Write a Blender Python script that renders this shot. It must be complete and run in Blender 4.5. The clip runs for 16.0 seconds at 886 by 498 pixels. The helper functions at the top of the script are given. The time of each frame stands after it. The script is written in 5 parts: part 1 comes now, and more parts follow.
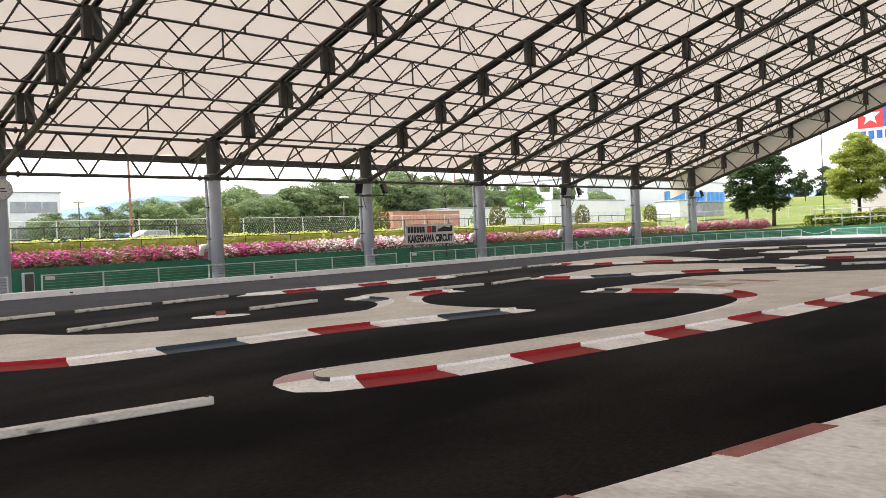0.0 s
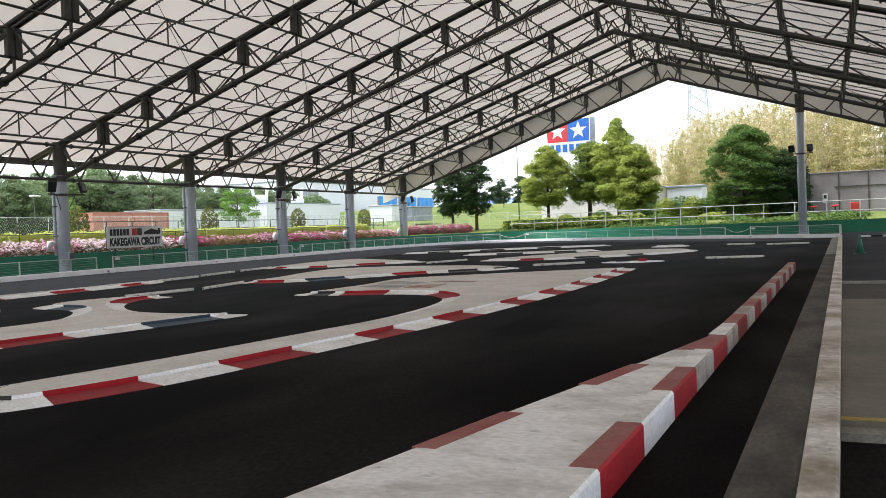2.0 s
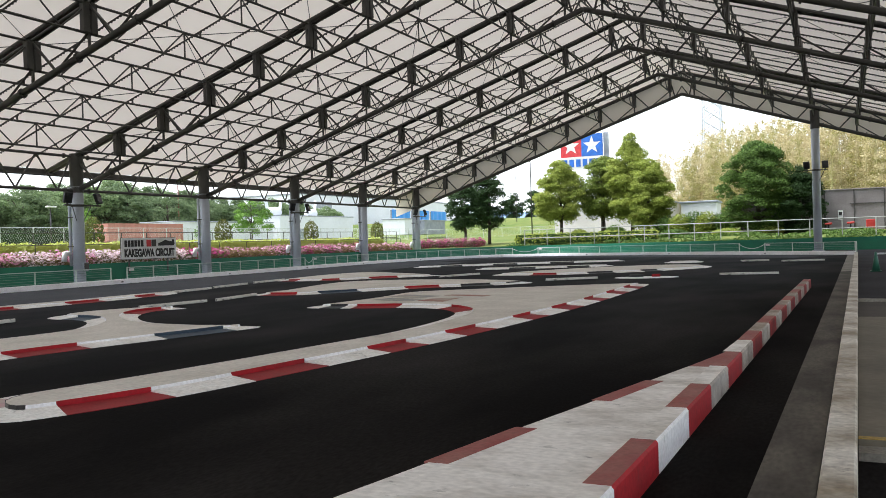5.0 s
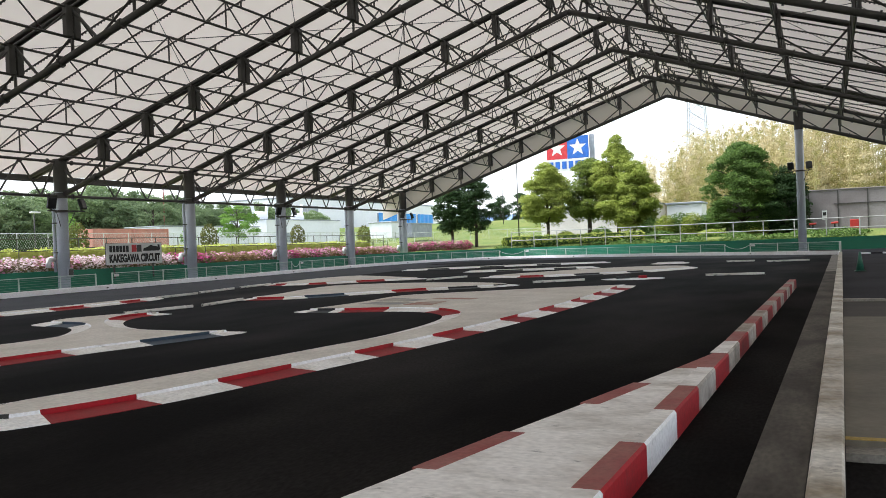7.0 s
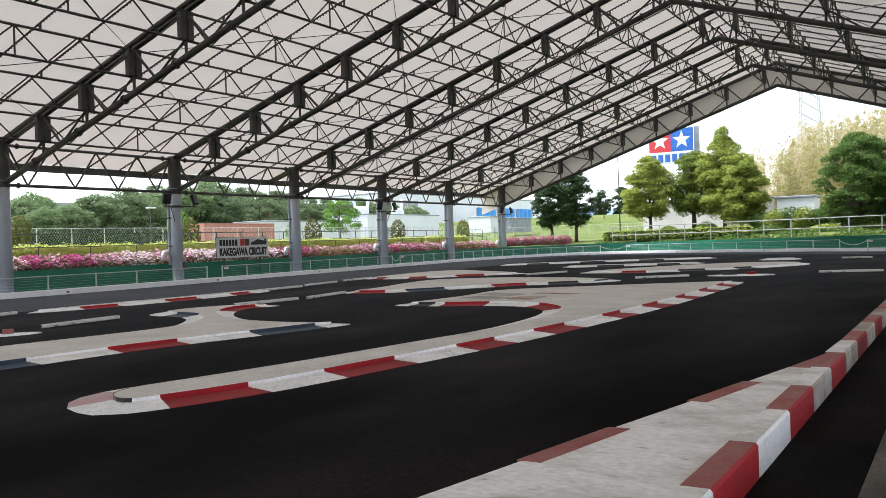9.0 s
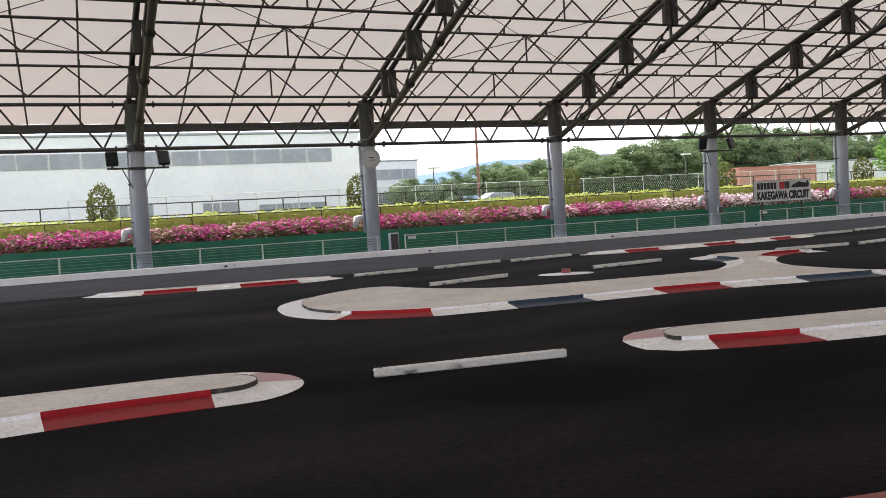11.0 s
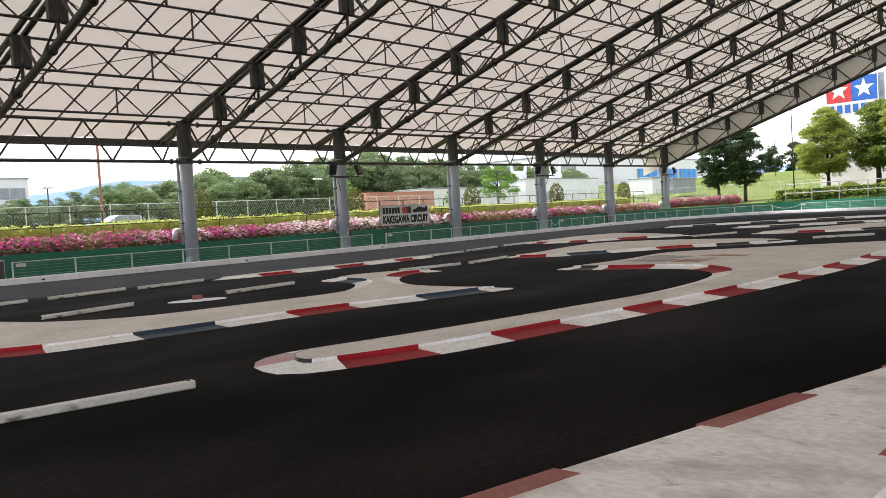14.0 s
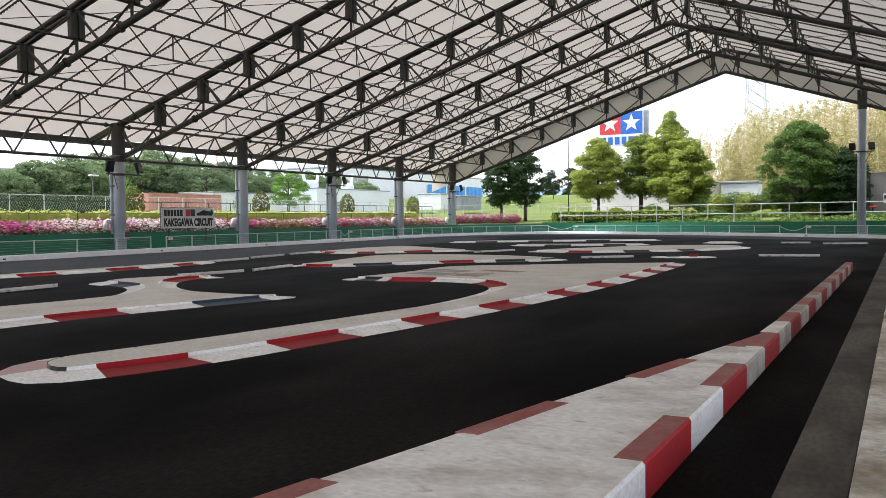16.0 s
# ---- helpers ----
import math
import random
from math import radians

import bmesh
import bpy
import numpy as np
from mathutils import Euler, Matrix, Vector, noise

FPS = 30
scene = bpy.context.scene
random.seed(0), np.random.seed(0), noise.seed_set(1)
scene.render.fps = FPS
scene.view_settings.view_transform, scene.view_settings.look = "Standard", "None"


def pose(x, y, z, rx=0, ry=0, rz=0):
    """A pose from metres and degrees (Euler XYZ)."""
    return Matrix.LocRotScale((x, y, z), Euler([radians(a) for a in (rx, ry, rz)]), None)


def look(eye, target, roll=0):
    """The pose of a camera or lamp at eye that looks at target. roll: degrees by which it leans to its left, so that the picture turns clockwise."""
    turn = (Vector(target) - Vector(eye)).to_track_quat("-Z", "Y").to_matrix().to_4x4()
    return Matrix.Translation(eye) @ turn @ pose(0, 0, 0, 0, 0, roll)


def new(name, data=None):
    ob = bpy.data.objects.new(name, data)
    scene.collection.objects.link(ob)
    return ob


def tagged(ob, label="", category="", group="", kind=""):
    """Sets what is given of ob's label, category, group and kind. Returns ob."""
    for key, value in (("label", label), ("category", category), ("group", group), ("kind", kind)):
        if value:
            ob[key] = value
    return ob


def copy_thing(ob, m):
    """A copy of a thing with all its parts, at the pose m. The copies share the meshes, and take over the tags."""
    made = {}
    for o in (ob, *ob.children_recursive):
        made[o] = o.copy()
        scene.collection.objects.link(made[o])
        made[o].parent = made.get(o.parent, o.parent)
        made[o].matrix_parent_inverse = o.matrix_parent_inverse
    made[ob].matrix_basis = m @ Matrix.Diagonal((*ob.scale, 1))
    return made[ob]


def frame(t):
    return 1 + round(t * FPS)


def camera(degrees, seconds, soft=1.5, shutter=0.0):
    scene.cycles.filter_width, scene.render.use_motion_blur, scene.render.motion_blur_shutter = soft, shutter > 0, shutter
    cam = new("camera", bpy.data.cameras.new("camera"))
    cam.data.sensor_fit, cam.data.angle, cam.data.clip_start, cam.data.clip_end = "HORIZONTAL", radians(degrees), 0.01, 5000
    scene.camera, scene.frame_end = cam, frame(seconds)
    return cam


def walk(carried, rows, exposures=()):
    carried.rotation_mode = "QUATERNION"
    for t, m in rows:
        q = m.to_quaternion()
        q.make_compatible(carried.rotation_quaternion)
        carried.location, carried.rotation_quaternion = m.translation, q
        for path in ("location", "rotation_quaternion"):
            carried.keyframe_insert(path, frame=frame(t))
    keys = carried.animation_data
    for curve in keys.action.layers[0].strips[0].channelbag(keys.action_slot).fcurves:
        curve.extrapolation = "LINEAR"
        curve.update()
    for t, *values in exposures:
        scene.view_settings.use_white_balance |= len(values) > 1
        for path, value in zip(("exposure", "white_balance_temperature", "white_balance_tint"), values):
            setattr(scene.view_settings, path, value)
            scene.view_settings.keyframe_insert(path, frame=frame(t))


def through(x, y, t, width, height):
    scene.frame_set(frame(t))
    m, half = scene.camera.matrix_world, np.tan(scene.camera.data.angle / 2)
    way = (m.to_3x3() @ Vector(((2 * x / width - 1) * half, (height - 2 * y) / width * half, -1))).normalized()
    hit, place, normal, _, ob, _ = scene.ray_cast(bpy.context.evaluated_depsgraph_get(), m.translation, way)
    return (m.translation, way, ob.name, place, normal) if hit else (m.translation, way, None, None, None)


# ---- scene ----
from mathutils.geometry import tessellate_polygon

# ---- camera ----
cam = camera(55.35, 16.0, 0.75)
PATH = [
    (0, -0.011, -0.008, 1.507, 89.193, 2.534, 43.42),
    (0.5, 0.011, 0.016, 1.501, 89.052, 1.558, 35.419),
    (1, 0.039, 0.028, 1.497, 88.813, 0.04, 29.824),
    (1.5, 0.046, 0.017, 1.505, 88.782, 1.149, 26.282),
    (2, 0.047, 0.023, 1.504, 88.611, 2.291, 24.334),
    (2.5, 0.045, 0.031, 1.5, 88.549, 2.109, 23.51),
    (3, 0.035, 0.026, 1.499, 88.508, 1.586, 23.265),
    (3.5, 0.034, 0.022, 1.502, 88.649, 1.393, 23.383),
    (4, 0.034, 0.017, 1.503, 88.928, 1.488, 23.975),
    (4.2, 0.034, 0.017, 1.499, 89.103, 1.486, 24.476),
    (5.25, 0.034, 0.027, 1.508, 89.65, 1.9, 25.3),
    (6.3, 0.035, 0.036, 1.514, 89.907, 2.355, 25.557),
    (6.5, 0.03, 0.039, 1.513, 89.86, 2.298, 25.012),
    (7, 0.028, 0.044, 1.515, 89.733, 2.247, 24.31),
    (7.5, 0.026, 0.032, 1.511, 89.457, 2.09, 24.677),
    (8, 0.02, 0.029, 1.511, 89.343, 2.16, 25.848),
    (8.5, 0.016, 0.014, 1.512, 89.525, 2.107, 27.623),
    (9, 0.006, -0.002, 1.509, 89.63, 2.098, 30.993),
    (9.5, -0.032, -0.046, 1.499, 89.468, 2.165, 40.159),
    (10, -0.08, -0.096, 1.472, 88.856, 2.983, 54.361),
    (10.2, -0.082, -0.095, 1.468, 88.626, 3.305, 58.969),
    (10.7, -0.086, -0.098, 1.47, 88.05, 3.4, 64.6),
    (11.2, -0.088, -0.1, 1.473, 87.6, 3.4, 66.4),
    (11.75, -0.088, -0.098, 1.482, 87.3, 3.25, 63.4),
    (12.3, -0.087, -0.094, 1.49, 87.127, 3.082, 55.581),
    (12.5, -0.076, -0.073, 1.492, 87.077, 2.948, 50.959),
    (13, -0.058, -0.04, 1.492, 87.47, 3.189, 44.713),
    (13.5, -0.064, -0.046, 1.486, 87.813, 3.511, 43.499),
    (14, -0.056, -0.041, 1.495, 87.78, 3.431, 41.676),
    (14.5, -0.02, 0.01, 1.494, 88.048, 1.81, 33.297),
    (15, 0.018, 0.053, 1.501, 88.671, 1.406, 25.115),
    (15.5, 0.028, 0.049, 1.497, 88.705, 1.656, 24.324),
    (16, 0.028, 0.035, 1.478, 87.978, 0.671, 27.598),
]
EXPOSURES = [
    (0.0, 1.70, 6700, 15), (0.6, 1.62, 6500, 13), (1.6, 1.48, 6150, 11), (4.2, 1.44, 6100, 10), (8.6, 1.44, 6050, 10),
    (9.5, 1.48, 5950, 13), (10.2, 1.48, 5900, 17), (12.3, 1.34, 7150, 13), (12.8, 1.38, 6950, 13), (13.5, 1.42, 6600, 13), (14.5, 1.45, 6350, 13), (15.2, 1.42, 6150, 12), (16.0, 1.42, 6100, 12),
]
walk(cam, [(t, pose(x, y, z, rx, ry, rz)) for t, x, y, z, rx, ry, rz in PATH], EXPOSURES)

# ---- world and sun: bright overcast ----
SUN_EL, SUN_AZ = 58.0, -105.0
world = bpy.data.worlds.new("overcast_sky")
scene.world = world
world.use_nodes = True
wn = world.node_tree.nodes
wl = world.node_tree.links
sky = wn.new("ShaderNodeTexSky")
sky.sky_type = "NISHITA"
sky.sun_disc = False
sky.sun_elevation = radians(SUN_EL)
sky.sun_rotation = radians(SUN_AZ)
sky.air_density = 1.0
sky.dust_density = 0.6
sky.ozone_density = 0.6
hazy = wn.new("ShaderNodeHueSaturation")
hazy.inputs["Saturation"].default_value = 0.18
wl.new(sky.outputs[0], hazy.inputs["Color"])
wl.new(hazy.outputs[0], wn["Background"].inputs["Color"])
wn["Background"].inputs["Strength"].default_value = 0.15
sun_data = bpy.data.lights.new("sun", "SUN")
sun_data.energy = 2.9
sun_data.angle = radians(25)
sun_data.color = (1.0, 0.96, 0.9)
sun = new("sun", sun_data)
sun.matrix_world = look((60 * math.sin(radians(SUN_AZ)), 60 * math.cos(radians(SUN_AZ)), 60 * math.tan(radians(SUN_EL))), (0, 0, 0))

# ---- materials ----


def mat(name, col, col2=None, rough=0.6, metal=0.0, scale=1.5, fine=30.0, fine_amount=0.35, bump=0.15, lift=0.0, spread=(0.35, 0.65), spec=0.5, stretch=(1, 1, 1), sheen=0.0, scuff=0.0):
    m = bpy.data.materials.new(name)
    m.use_nodes = True
    n, l = m.node_tree.nodes, m.node_tree.links
    bsdf = n["Principled BSDF"]
    co = n.new("ShaderNodeTexCoord")
    mp = n.new("ShaderNodeMapping")
    mp.inputs["Scale"].default_value = stretch
    l.new(co.outputs["Object"], mp.inputs["Vector"])
    big = n.new("ShaderNodeTexNoise")
    big.inputs["Scale"].default_value = scale
    big.inputs["Detail"].default_value = 6
    small = n.new("ShaderNodeTexNoise")
    small.inputs["Scale"].default_value = fine
    small.inputs["Detail"].default_value = 4
    for t in (big, small):
        l.new(mp.outputs[0], t.inputs["Vector"])
    ramp = n.new("ShaderNodeMapRange")
    ramp.inputs["From Min"].default_value, ramp.inputs["From Max"].default_value = spread
    l.new(big.outputs["Fac"], ramp.inputs["Value"])
    mix = n.new("ShaderNodeMix")
    mix.data_type = "RGBA"
    col2 = col2 or tuple(c * 0.72 for c in col)
    mix.inputs["A"].default_value = (*col, 1)
    mix.inputs["B"].default_value = (*col2, 1)
    l.new(ramp.outputs[0], mix.inputs["Factor"])
    hsv = n.new("ShaderNodeHueSaturation")
    val = n.new("ShaderNodeMapRange")
    val.inputs["From Min"].default_value, val.inputs["From Max"].default_value = 0.25, 0.75
    val.inputs["To Min"].default_value, val.inputs["To Max"].default_value = 1 - fine_amount, 1 + fine_amount
    l.new(small.outputs["Fac"], val.inputs["Value"])
    l.new(val.outputs[0], hsv.inputs["Value"])
    l.new(mix.outputs["Result"], hsv.inputs["Color"])
    last = hsv.outputs[0]
    if scuff:
        sc = n.new("ShaderNodeTexNoise")
        sc.inputs["Scale"].default_value = 4.5
        sc.inputs["Detail"].default_value = 9
        sc.inputs["Roughness"].default_value = 0.7
        l.new(mp.outputs[0], sc.inputs["Vector"])
        cut = n.new("ShaderNodeMapRange")
        cut.inputs["From Min"].default_value, cut.inputs["From Max"].default_value = 0.60, 0.70
        cut.inputs["To Max"].default_value = scuff
        l.new(sc.outputs["Fac"], cut.inputs["Value"])
        worn = n.new("ShaderNodeMix")
        worn.data_type = "RGBA"
        worn.inputs["B"].default_value = (0.045, 0.042, 0.04, 1)
        l.new(cut.outputs[0], worn.inputs["Factor"])
        l.new(last, worn.inputs["A"])
        last = worn.outputs["Result"]
    l.new(last, bsdf.inputs["Base Color"])
    bsdf.inputs["Roughness"].default_value = rough
    bsdf.inputs["Metallic"].default_value = metal
    bsdf.inputs["Specular IOR Level"].default_value = spec
    if sheen:
        bsdf.inputs["Sheen Weight"].default_value = sheen
        bsdf.inputs["Sheen Roughness"].default_value = 0.14
        bsdf.inputs["Sheen Tint"].default_value = (0.88, 0.92, 1.0, 1.0)
    if bump:
        b = n.new("ShaderNodeBump")
        b.inputs["Strength"].default_value = bump
        b.inputs["Distance"].default_value = 0.01
        l.new(small.outputs["Fac"], b.inputs["Height"])
        l.new(b.outputs[0], bsdf.inputs["Normal"])
    return m


def leaf_mat(name, dark, light, through=0.3, rough=0.6):
    m = bpy.data.materials.new(name)
    m.use_nodes = True
    n, l = m.node_tree.nodes, m.node_tree.links
    bsdf, out = n["Principled BSDF"], n["Material Output"]
    geo = n.new("ShaderNodeNewGeometry")
    info = n.new("ShaderNodeObjectInfo")
    add = n.new("ShaderNodeMath")
    add.operation = "MULTIPLY_ADD"
    add.inputs[1].default_value = 0.85
    half = n.new("ShaderNodeMath")
    half.operation = "MULTIPLY"
    half.inputs[1].default_value = 0.15
    l.new(info.outputs["Random"], half.inputs[0])
    l.new(geo.outputs["Random Per Island"], add.inputs[0])
    l.new(half.outputs[0], add.inputs[2])
    mix = n.new("ShaderNodeMix")
    mix.data_type = "RGBA"
    mix.inputs["A"].default_value = (*dark, 1)
    mix.inputs["B"].default_value = (*light, 1)
    l.new(add.outputs[0], mix.inputs["Factor"])
    l.new(mix.outputs["Result"], bsdf.inputs["Base Color"])
    bsdf.inputs["Roughness"].default_value = rough
    bsdf.inputs["Specular IOR Level"].default_value = 0.25
    tr = n.new("ShaderNodeBsdfTranslucent")
    l.new(mix.outputs["Result"], tr.inputs["Color"])
    ms = n.new("ShaderNodeMixShader")
    ms.inputs[0].default_value = through
    l.new(bsdf.outputs[0], ms.inputs[1])
    l.new(tr.outputs[0], ms.inputs[2])
    l.new(ms.outputs[0], out.inputs["Surface"])
    return m


ASPHALT = mat("track_asphalt", (0.0080, 0.0073, 0.0073), (0.0330, 0.0300, 0.0285), rough=1.0, scale=0.45, fine=34, fine_amount=0.35, bump=0.2, spec=0.02, sheen=0.024, spread=(0.4, 0.75), stretch=(1.0, 0.4, 1.0))
# base colour lifted to grey in place of a grazing reflection
SHEEN_ASPHALT = mat("outer_asphalt", (0.015, 0.0145, 0.0175), (0.029, 0.0275, 0.032), rough=0.9, scale=0.5, fine=40, fine_amount=0.45, spec=0.1, sheen=0.05)
CONCRETE = mat("pale_concrete", (0.75, 0.715, 0.66), (0.58, 0.545, 0.49), scuff=0.3, rough=0.8, scale=0.9, fine=18, fine_amount=0.16, bump=0.15, spread=(0.3, 0.7))
KERB_WHITE = mat("kerb_white_paint", (0.92, 0.91, 0.89), (0.74, 0.71, 0.67), scuff=0.6, rough=0.65, scale=2.2, fine=26, fine_amount=0.18, spread=(0.4, 0.72))
BRIGHT_WHITE = mat("white_paint", (0.91, 0.92, 0.95), (0.81, 0.81, 0.82), scuff=0.35, rough=0.55, scale=1.8, fine=30, fine_amount=0.15, spread=(0.45, 0.75))
KERB_RED = mat("kerb_red_paint", (0.41, 0.010, 0.020), (0.28, 0.012, 0.018), scuff=0.35, spec=0.25, rough=0.6, scale=2.0, fine=30, fine_amount=0.2, spread=(0.35, 0.7))
RED_FLOOR = mat("scuffed_red_paint", (0.33, 0.020, 0.028), (0.26, 0.036, 0.038), rough=0.65, scale=3, fine=40, fine_amount=0.2, spec=0.2)
DIRTY_WHITE = mat("dirty_white_paint", (0.58, 0.55, 0.51), (0.30, 0.27, 0.24), rough=0.75, scale=2.4, fine=22, fine_amount=0.2)
PIT_ASPHALT = mat("pit_asphalt", (0.025, 0.024, 0.028), (0.042, 0.041, 0.046), rough=0.95, scale=0.3, fine=50, spec=0.1)
FADED_RED = mat("worn_red_paint", (0.27, 0.05, 0.045), (0.31, 0.12, 0.10), rough=0.65, scale=2.5, fine=30, fine_amount=0.22)
PINK = mat("faded_pink_paint", (0.55, 0.30, 0.32), (0.50, 0.38, 0.36), rough=0.6, scale=2.5, fine=25, fine_amount=0.15)
KERB_BLUE = mat("kerb_blue_paint", (0.010, 0.032, 0.065), (0.018, 0.045, 0.075), rough=0.55, scale=2, fine=30, fine_amount=0.25)
KERB_DARK = mat("kerb_black_paint", (0.02, 0.022, 0.026), rough=0.6)
STAINED = mat("stained_concrete", (0.66, 0.63, 0.57), (0.27, 0.22, 0.155), scuff=0.55, rough=0.8, scale=1.3, fine=20, fine_amount=0.28, spread=(0.40, 0.66))
STRIP_SCUFFED = mat("scuffed_strip_concrete", (0.115, 0.102, 0.086), (0.048, 0.042, 0.035), rough=0.85, scale=1.5, fine=22, fine_amount=0.3, scuff=0.6, spread=(0.4, 0.62), stretch=(1.3, 0.5, 1))
EDGE_CONC = mat("edge_concrete", (0.30, 0.285, 0.255), (0.19, 0.175, 0.15), rough=0.85)
GRIMY_WHITE = mat("grimy_white_paint", (0.46, 0.42, 0.37), (0.20, 0.17, 0.14), rough=0.8, scale=2.6, fine=24, fine_amount=0.3, scuff=0.6)
GRIMY_TOP = mat("brown_stained_white_paint", (0.44, 0.39, 0.33), (0.21, 0.17, 0.135), rough=0.8, scale=2.2, fine=24, fine_amount=0.25, scuff=0.6)
GRIMY_RED = mat("grimy_red_paint", (0.26, 0.012, 0.014), (0.12, 0.014, 0.014), rough=0.7, scale=2.4, fine=26, fine_amount=0.25, scuff=0.5, spec=0.2)
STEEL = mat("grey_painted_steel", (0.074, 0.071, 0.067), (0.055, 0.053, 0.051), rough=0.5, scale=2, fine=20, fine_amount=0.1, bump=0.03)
COLUMN = mat("column_grey_paint", (0.46, 0.495, 0.56), (0.39, 0.42, 0.47), rough=0.45, scale=0.7, fine=20, fine_amount=0.08, bump=0.03)
DARK_STEEL = mat("dark_steel", (0.06, 0.055, 0.052), rough=0.5, fine_amount=0.15, bump=0.03)
FENCE_WHITE = mat("fence_pale_paint", (0.58, 0.66, 0.61), (0.48, 0.55, 0.50), rough=0.5, fine_amount=0.1, bump=0.03)
FENCE_WIRE = mat("fence_wire_paint", (0.20, 0.32, 0.26), rough=0.5, fine_amount=0.1, bump=0)
GREEN_BOARD = mat("green_board_paint", (0.008, 0.18, 0.10), (0.009, 0.145, 0.083), rough=0.55, scale=0.8, fine=15, fine_amount=0.12, bump=0.05)
GREEN_PLASTIC = mat("green_plastic", (0.02, 0.12, 0.075), rough=0.45, fine_amount=0.1, bump=0)
WHITE_PLASTIC = mat("white_plastic", (0.7, 0.7, 0.7), (0.6, 0.6, 0.6), rough=0.4, fine_amount=0.06, bump=0)
BLACK = mat("black_matt", (0.012, 0.012, 0.013), rough=0.5, fine_amount=0.1, bump=0)
GRASS = mat("grass", (0.085, 0.13, 0.033), (0.15, 0.17, 0.05), rough=0.95, scale=0.25, fine=6, fine_amount=0.35, bump=0.5, spec=0.1)
BARK = mat("bark", (0.085, 0.065, 0.05), (0.05, 0.04, 0.032), rough=0.9, scale=4, fine=30, bump=0.6)
WALL_CONC = mat("weathered_wall_concrete", (0.25, 0.23, 0.23), (0.17, 0.15, 0.15), rough=0.85, scale=0.35, fine=8, fine_amount=0.12)
BUILDING_WHITE = mat("white_cladding", (0.80, 0.82, 0.86), (0.74, 0.76, 0.80), rough=0.6, scale=0.2, fine=2, fine_amount=0.04, bump=0)
GLASS_GREY = mat("tinted_windows", (0.28, 0.31, 0.35), (0.22, 0.25, 0.29), rough=0.15, scale=0.4, fine=2, fine_amount=0.1, bump=0)
CONTAINER_RED = mat("container_orange_red", (0.52, 0.22, 0.17), (0.45, 0.19, 0.15), rough=0.55, scale=0.5, fine=6, fine_amount=0.1, bump=0)
ROOF_GREY = mat("grey_roofing", (0.33, 0.36, 0.41), rough=0.6, fine=3, fine_amount=0.08, bump=0)
SHEET_BLUE = mat("blue_tarpaulin", (0.03, 0.25, 0.75), (0.05, 0.33, 0.8), rough=0.5, scale=0.6, fine=4, fine_amount=0.12, bump=0)
LOGO_RED = mat("sign_red", (0.62, 0.03, 0.04), rough=0.4, fine_amount=0.05, bump=0)
LOGO_BLUE = mat("sign_blue", (0.015, 0.13, 0.55), rough=0.4, fine_amount=0.05, bump=0)
RED_METAL = mat("red_enamel", (0.4, 0.03, 0.025), rough=0.4, fine_amount=0.1, bump=0)
YELLOW = mat("yellow_line_paint", (0.42, 0.28, 0.04), rough=0.6)
# aerial haze is painted into the mountains as blue
MOUNTAIN = mat("hazy_mountain", (0.20, 0.28, 0.42), (0.16, 0.25, 0.36), rough=1, scale=0.01, fine=0.05, fine_amount=0.15, bump=0, spec=0)
HILL = mat("wooded_hill", (0.10, 0.13, 0.05), (0.14, 0.14, 0.06), rough=1, scale=0.2, fine=1.5, fine_amount=0.4, bump=0.5, spec=0)
LENS = mat("lamp_glass", (0.05, 0.052, 0.055), rough=0.1, fine_amount=0.05, bump=0)
CAR_PAINT = mat("silver_car_paint", (0.5, 0.55, 0.62), rough=0.3, metal=0.3, fine_amount=0.03, bump=0)
LEAF_MID = leaf_mat("mid_green_leaves", (0.13, 0.185, 0.028), (0.44, 0.49, 0.10), 0.25)
LEAF_DARK = leaf_mat("dark_green_leaves", (0.020, 0.045, 0.012), (0.042, 0.085, 0.022), 0.18)
LEAF_DEEP = leaf_mat("deep_green_leaves", (0.036, 0.075, 0.015), (0.16, 0.26, 0.055), 0.25)
LEAF_OLIVE = leaf_mat("olive_green_leaves", (0.10, 0.15, 0.024), (0.28, 0.34, 0.065), 0.25)
LEAF_LIGHT = leaf_mat("fresh_green_leaves", (0.10, 0.22, 0.035), (0.26, 0.42, 0.09))
LEAF_YELLOW = leaf_mat("yellow_green_hedge_leaves", (0.40, 0.45, 0.10), (0.58, 0.62, 0.20))
LEAF_BAMBOO = leaf_mat("yellowed_bamboo_leaves", (0.48, 0.415, 0.24), (0.64, 0.56, 0.34), 0.4)
LEAF_BAMBOO_GREEN = leaf_mat("green_bamboo_leaves", (0.27, 0.26, 0.095), (0.43, 0.39, 0.16), 0.38)
# both far leaf colours are paled to include the distance haze
LEAF_FAR = leaf_mat("far_tree_leaves", (0.14, 0.205, 0.095), (0.27, 0.36, 0.17), 0.4)
LEAF_FAR_DARK = leaf_mat("darker_far_tree_leaves", (0.11, 0.165, 0.085), (0.22, 0.29, 0.145), 0.4)
LEAF_AZALEA = leaf_mat("azalea_leaves", (0.09, 0.085, 0.035), (0.25, 0.20, 0.10))
LEAF_AZALEA_RED = leaf_mat("reddish_azalea_leaves", (0.12, 0.078, 0.036), (0.29, 0.20, 0.09))
FLOWER_MAGENTA = leaf_mat("magenta_blossom", (0.34, 0.015, 0.14), (0.62, 0.10, 0.32))
# nose lips: rubber grime and the slab's shadow line, both in the colour
LIP_DARK = mat("shadowed_grimy_concrete_lip", (0.035, 0.033, 0.03), (0.20, 0.185, 0.165), rough=0.85, scale=4, fine=30, spread=(0.5, 0.7))
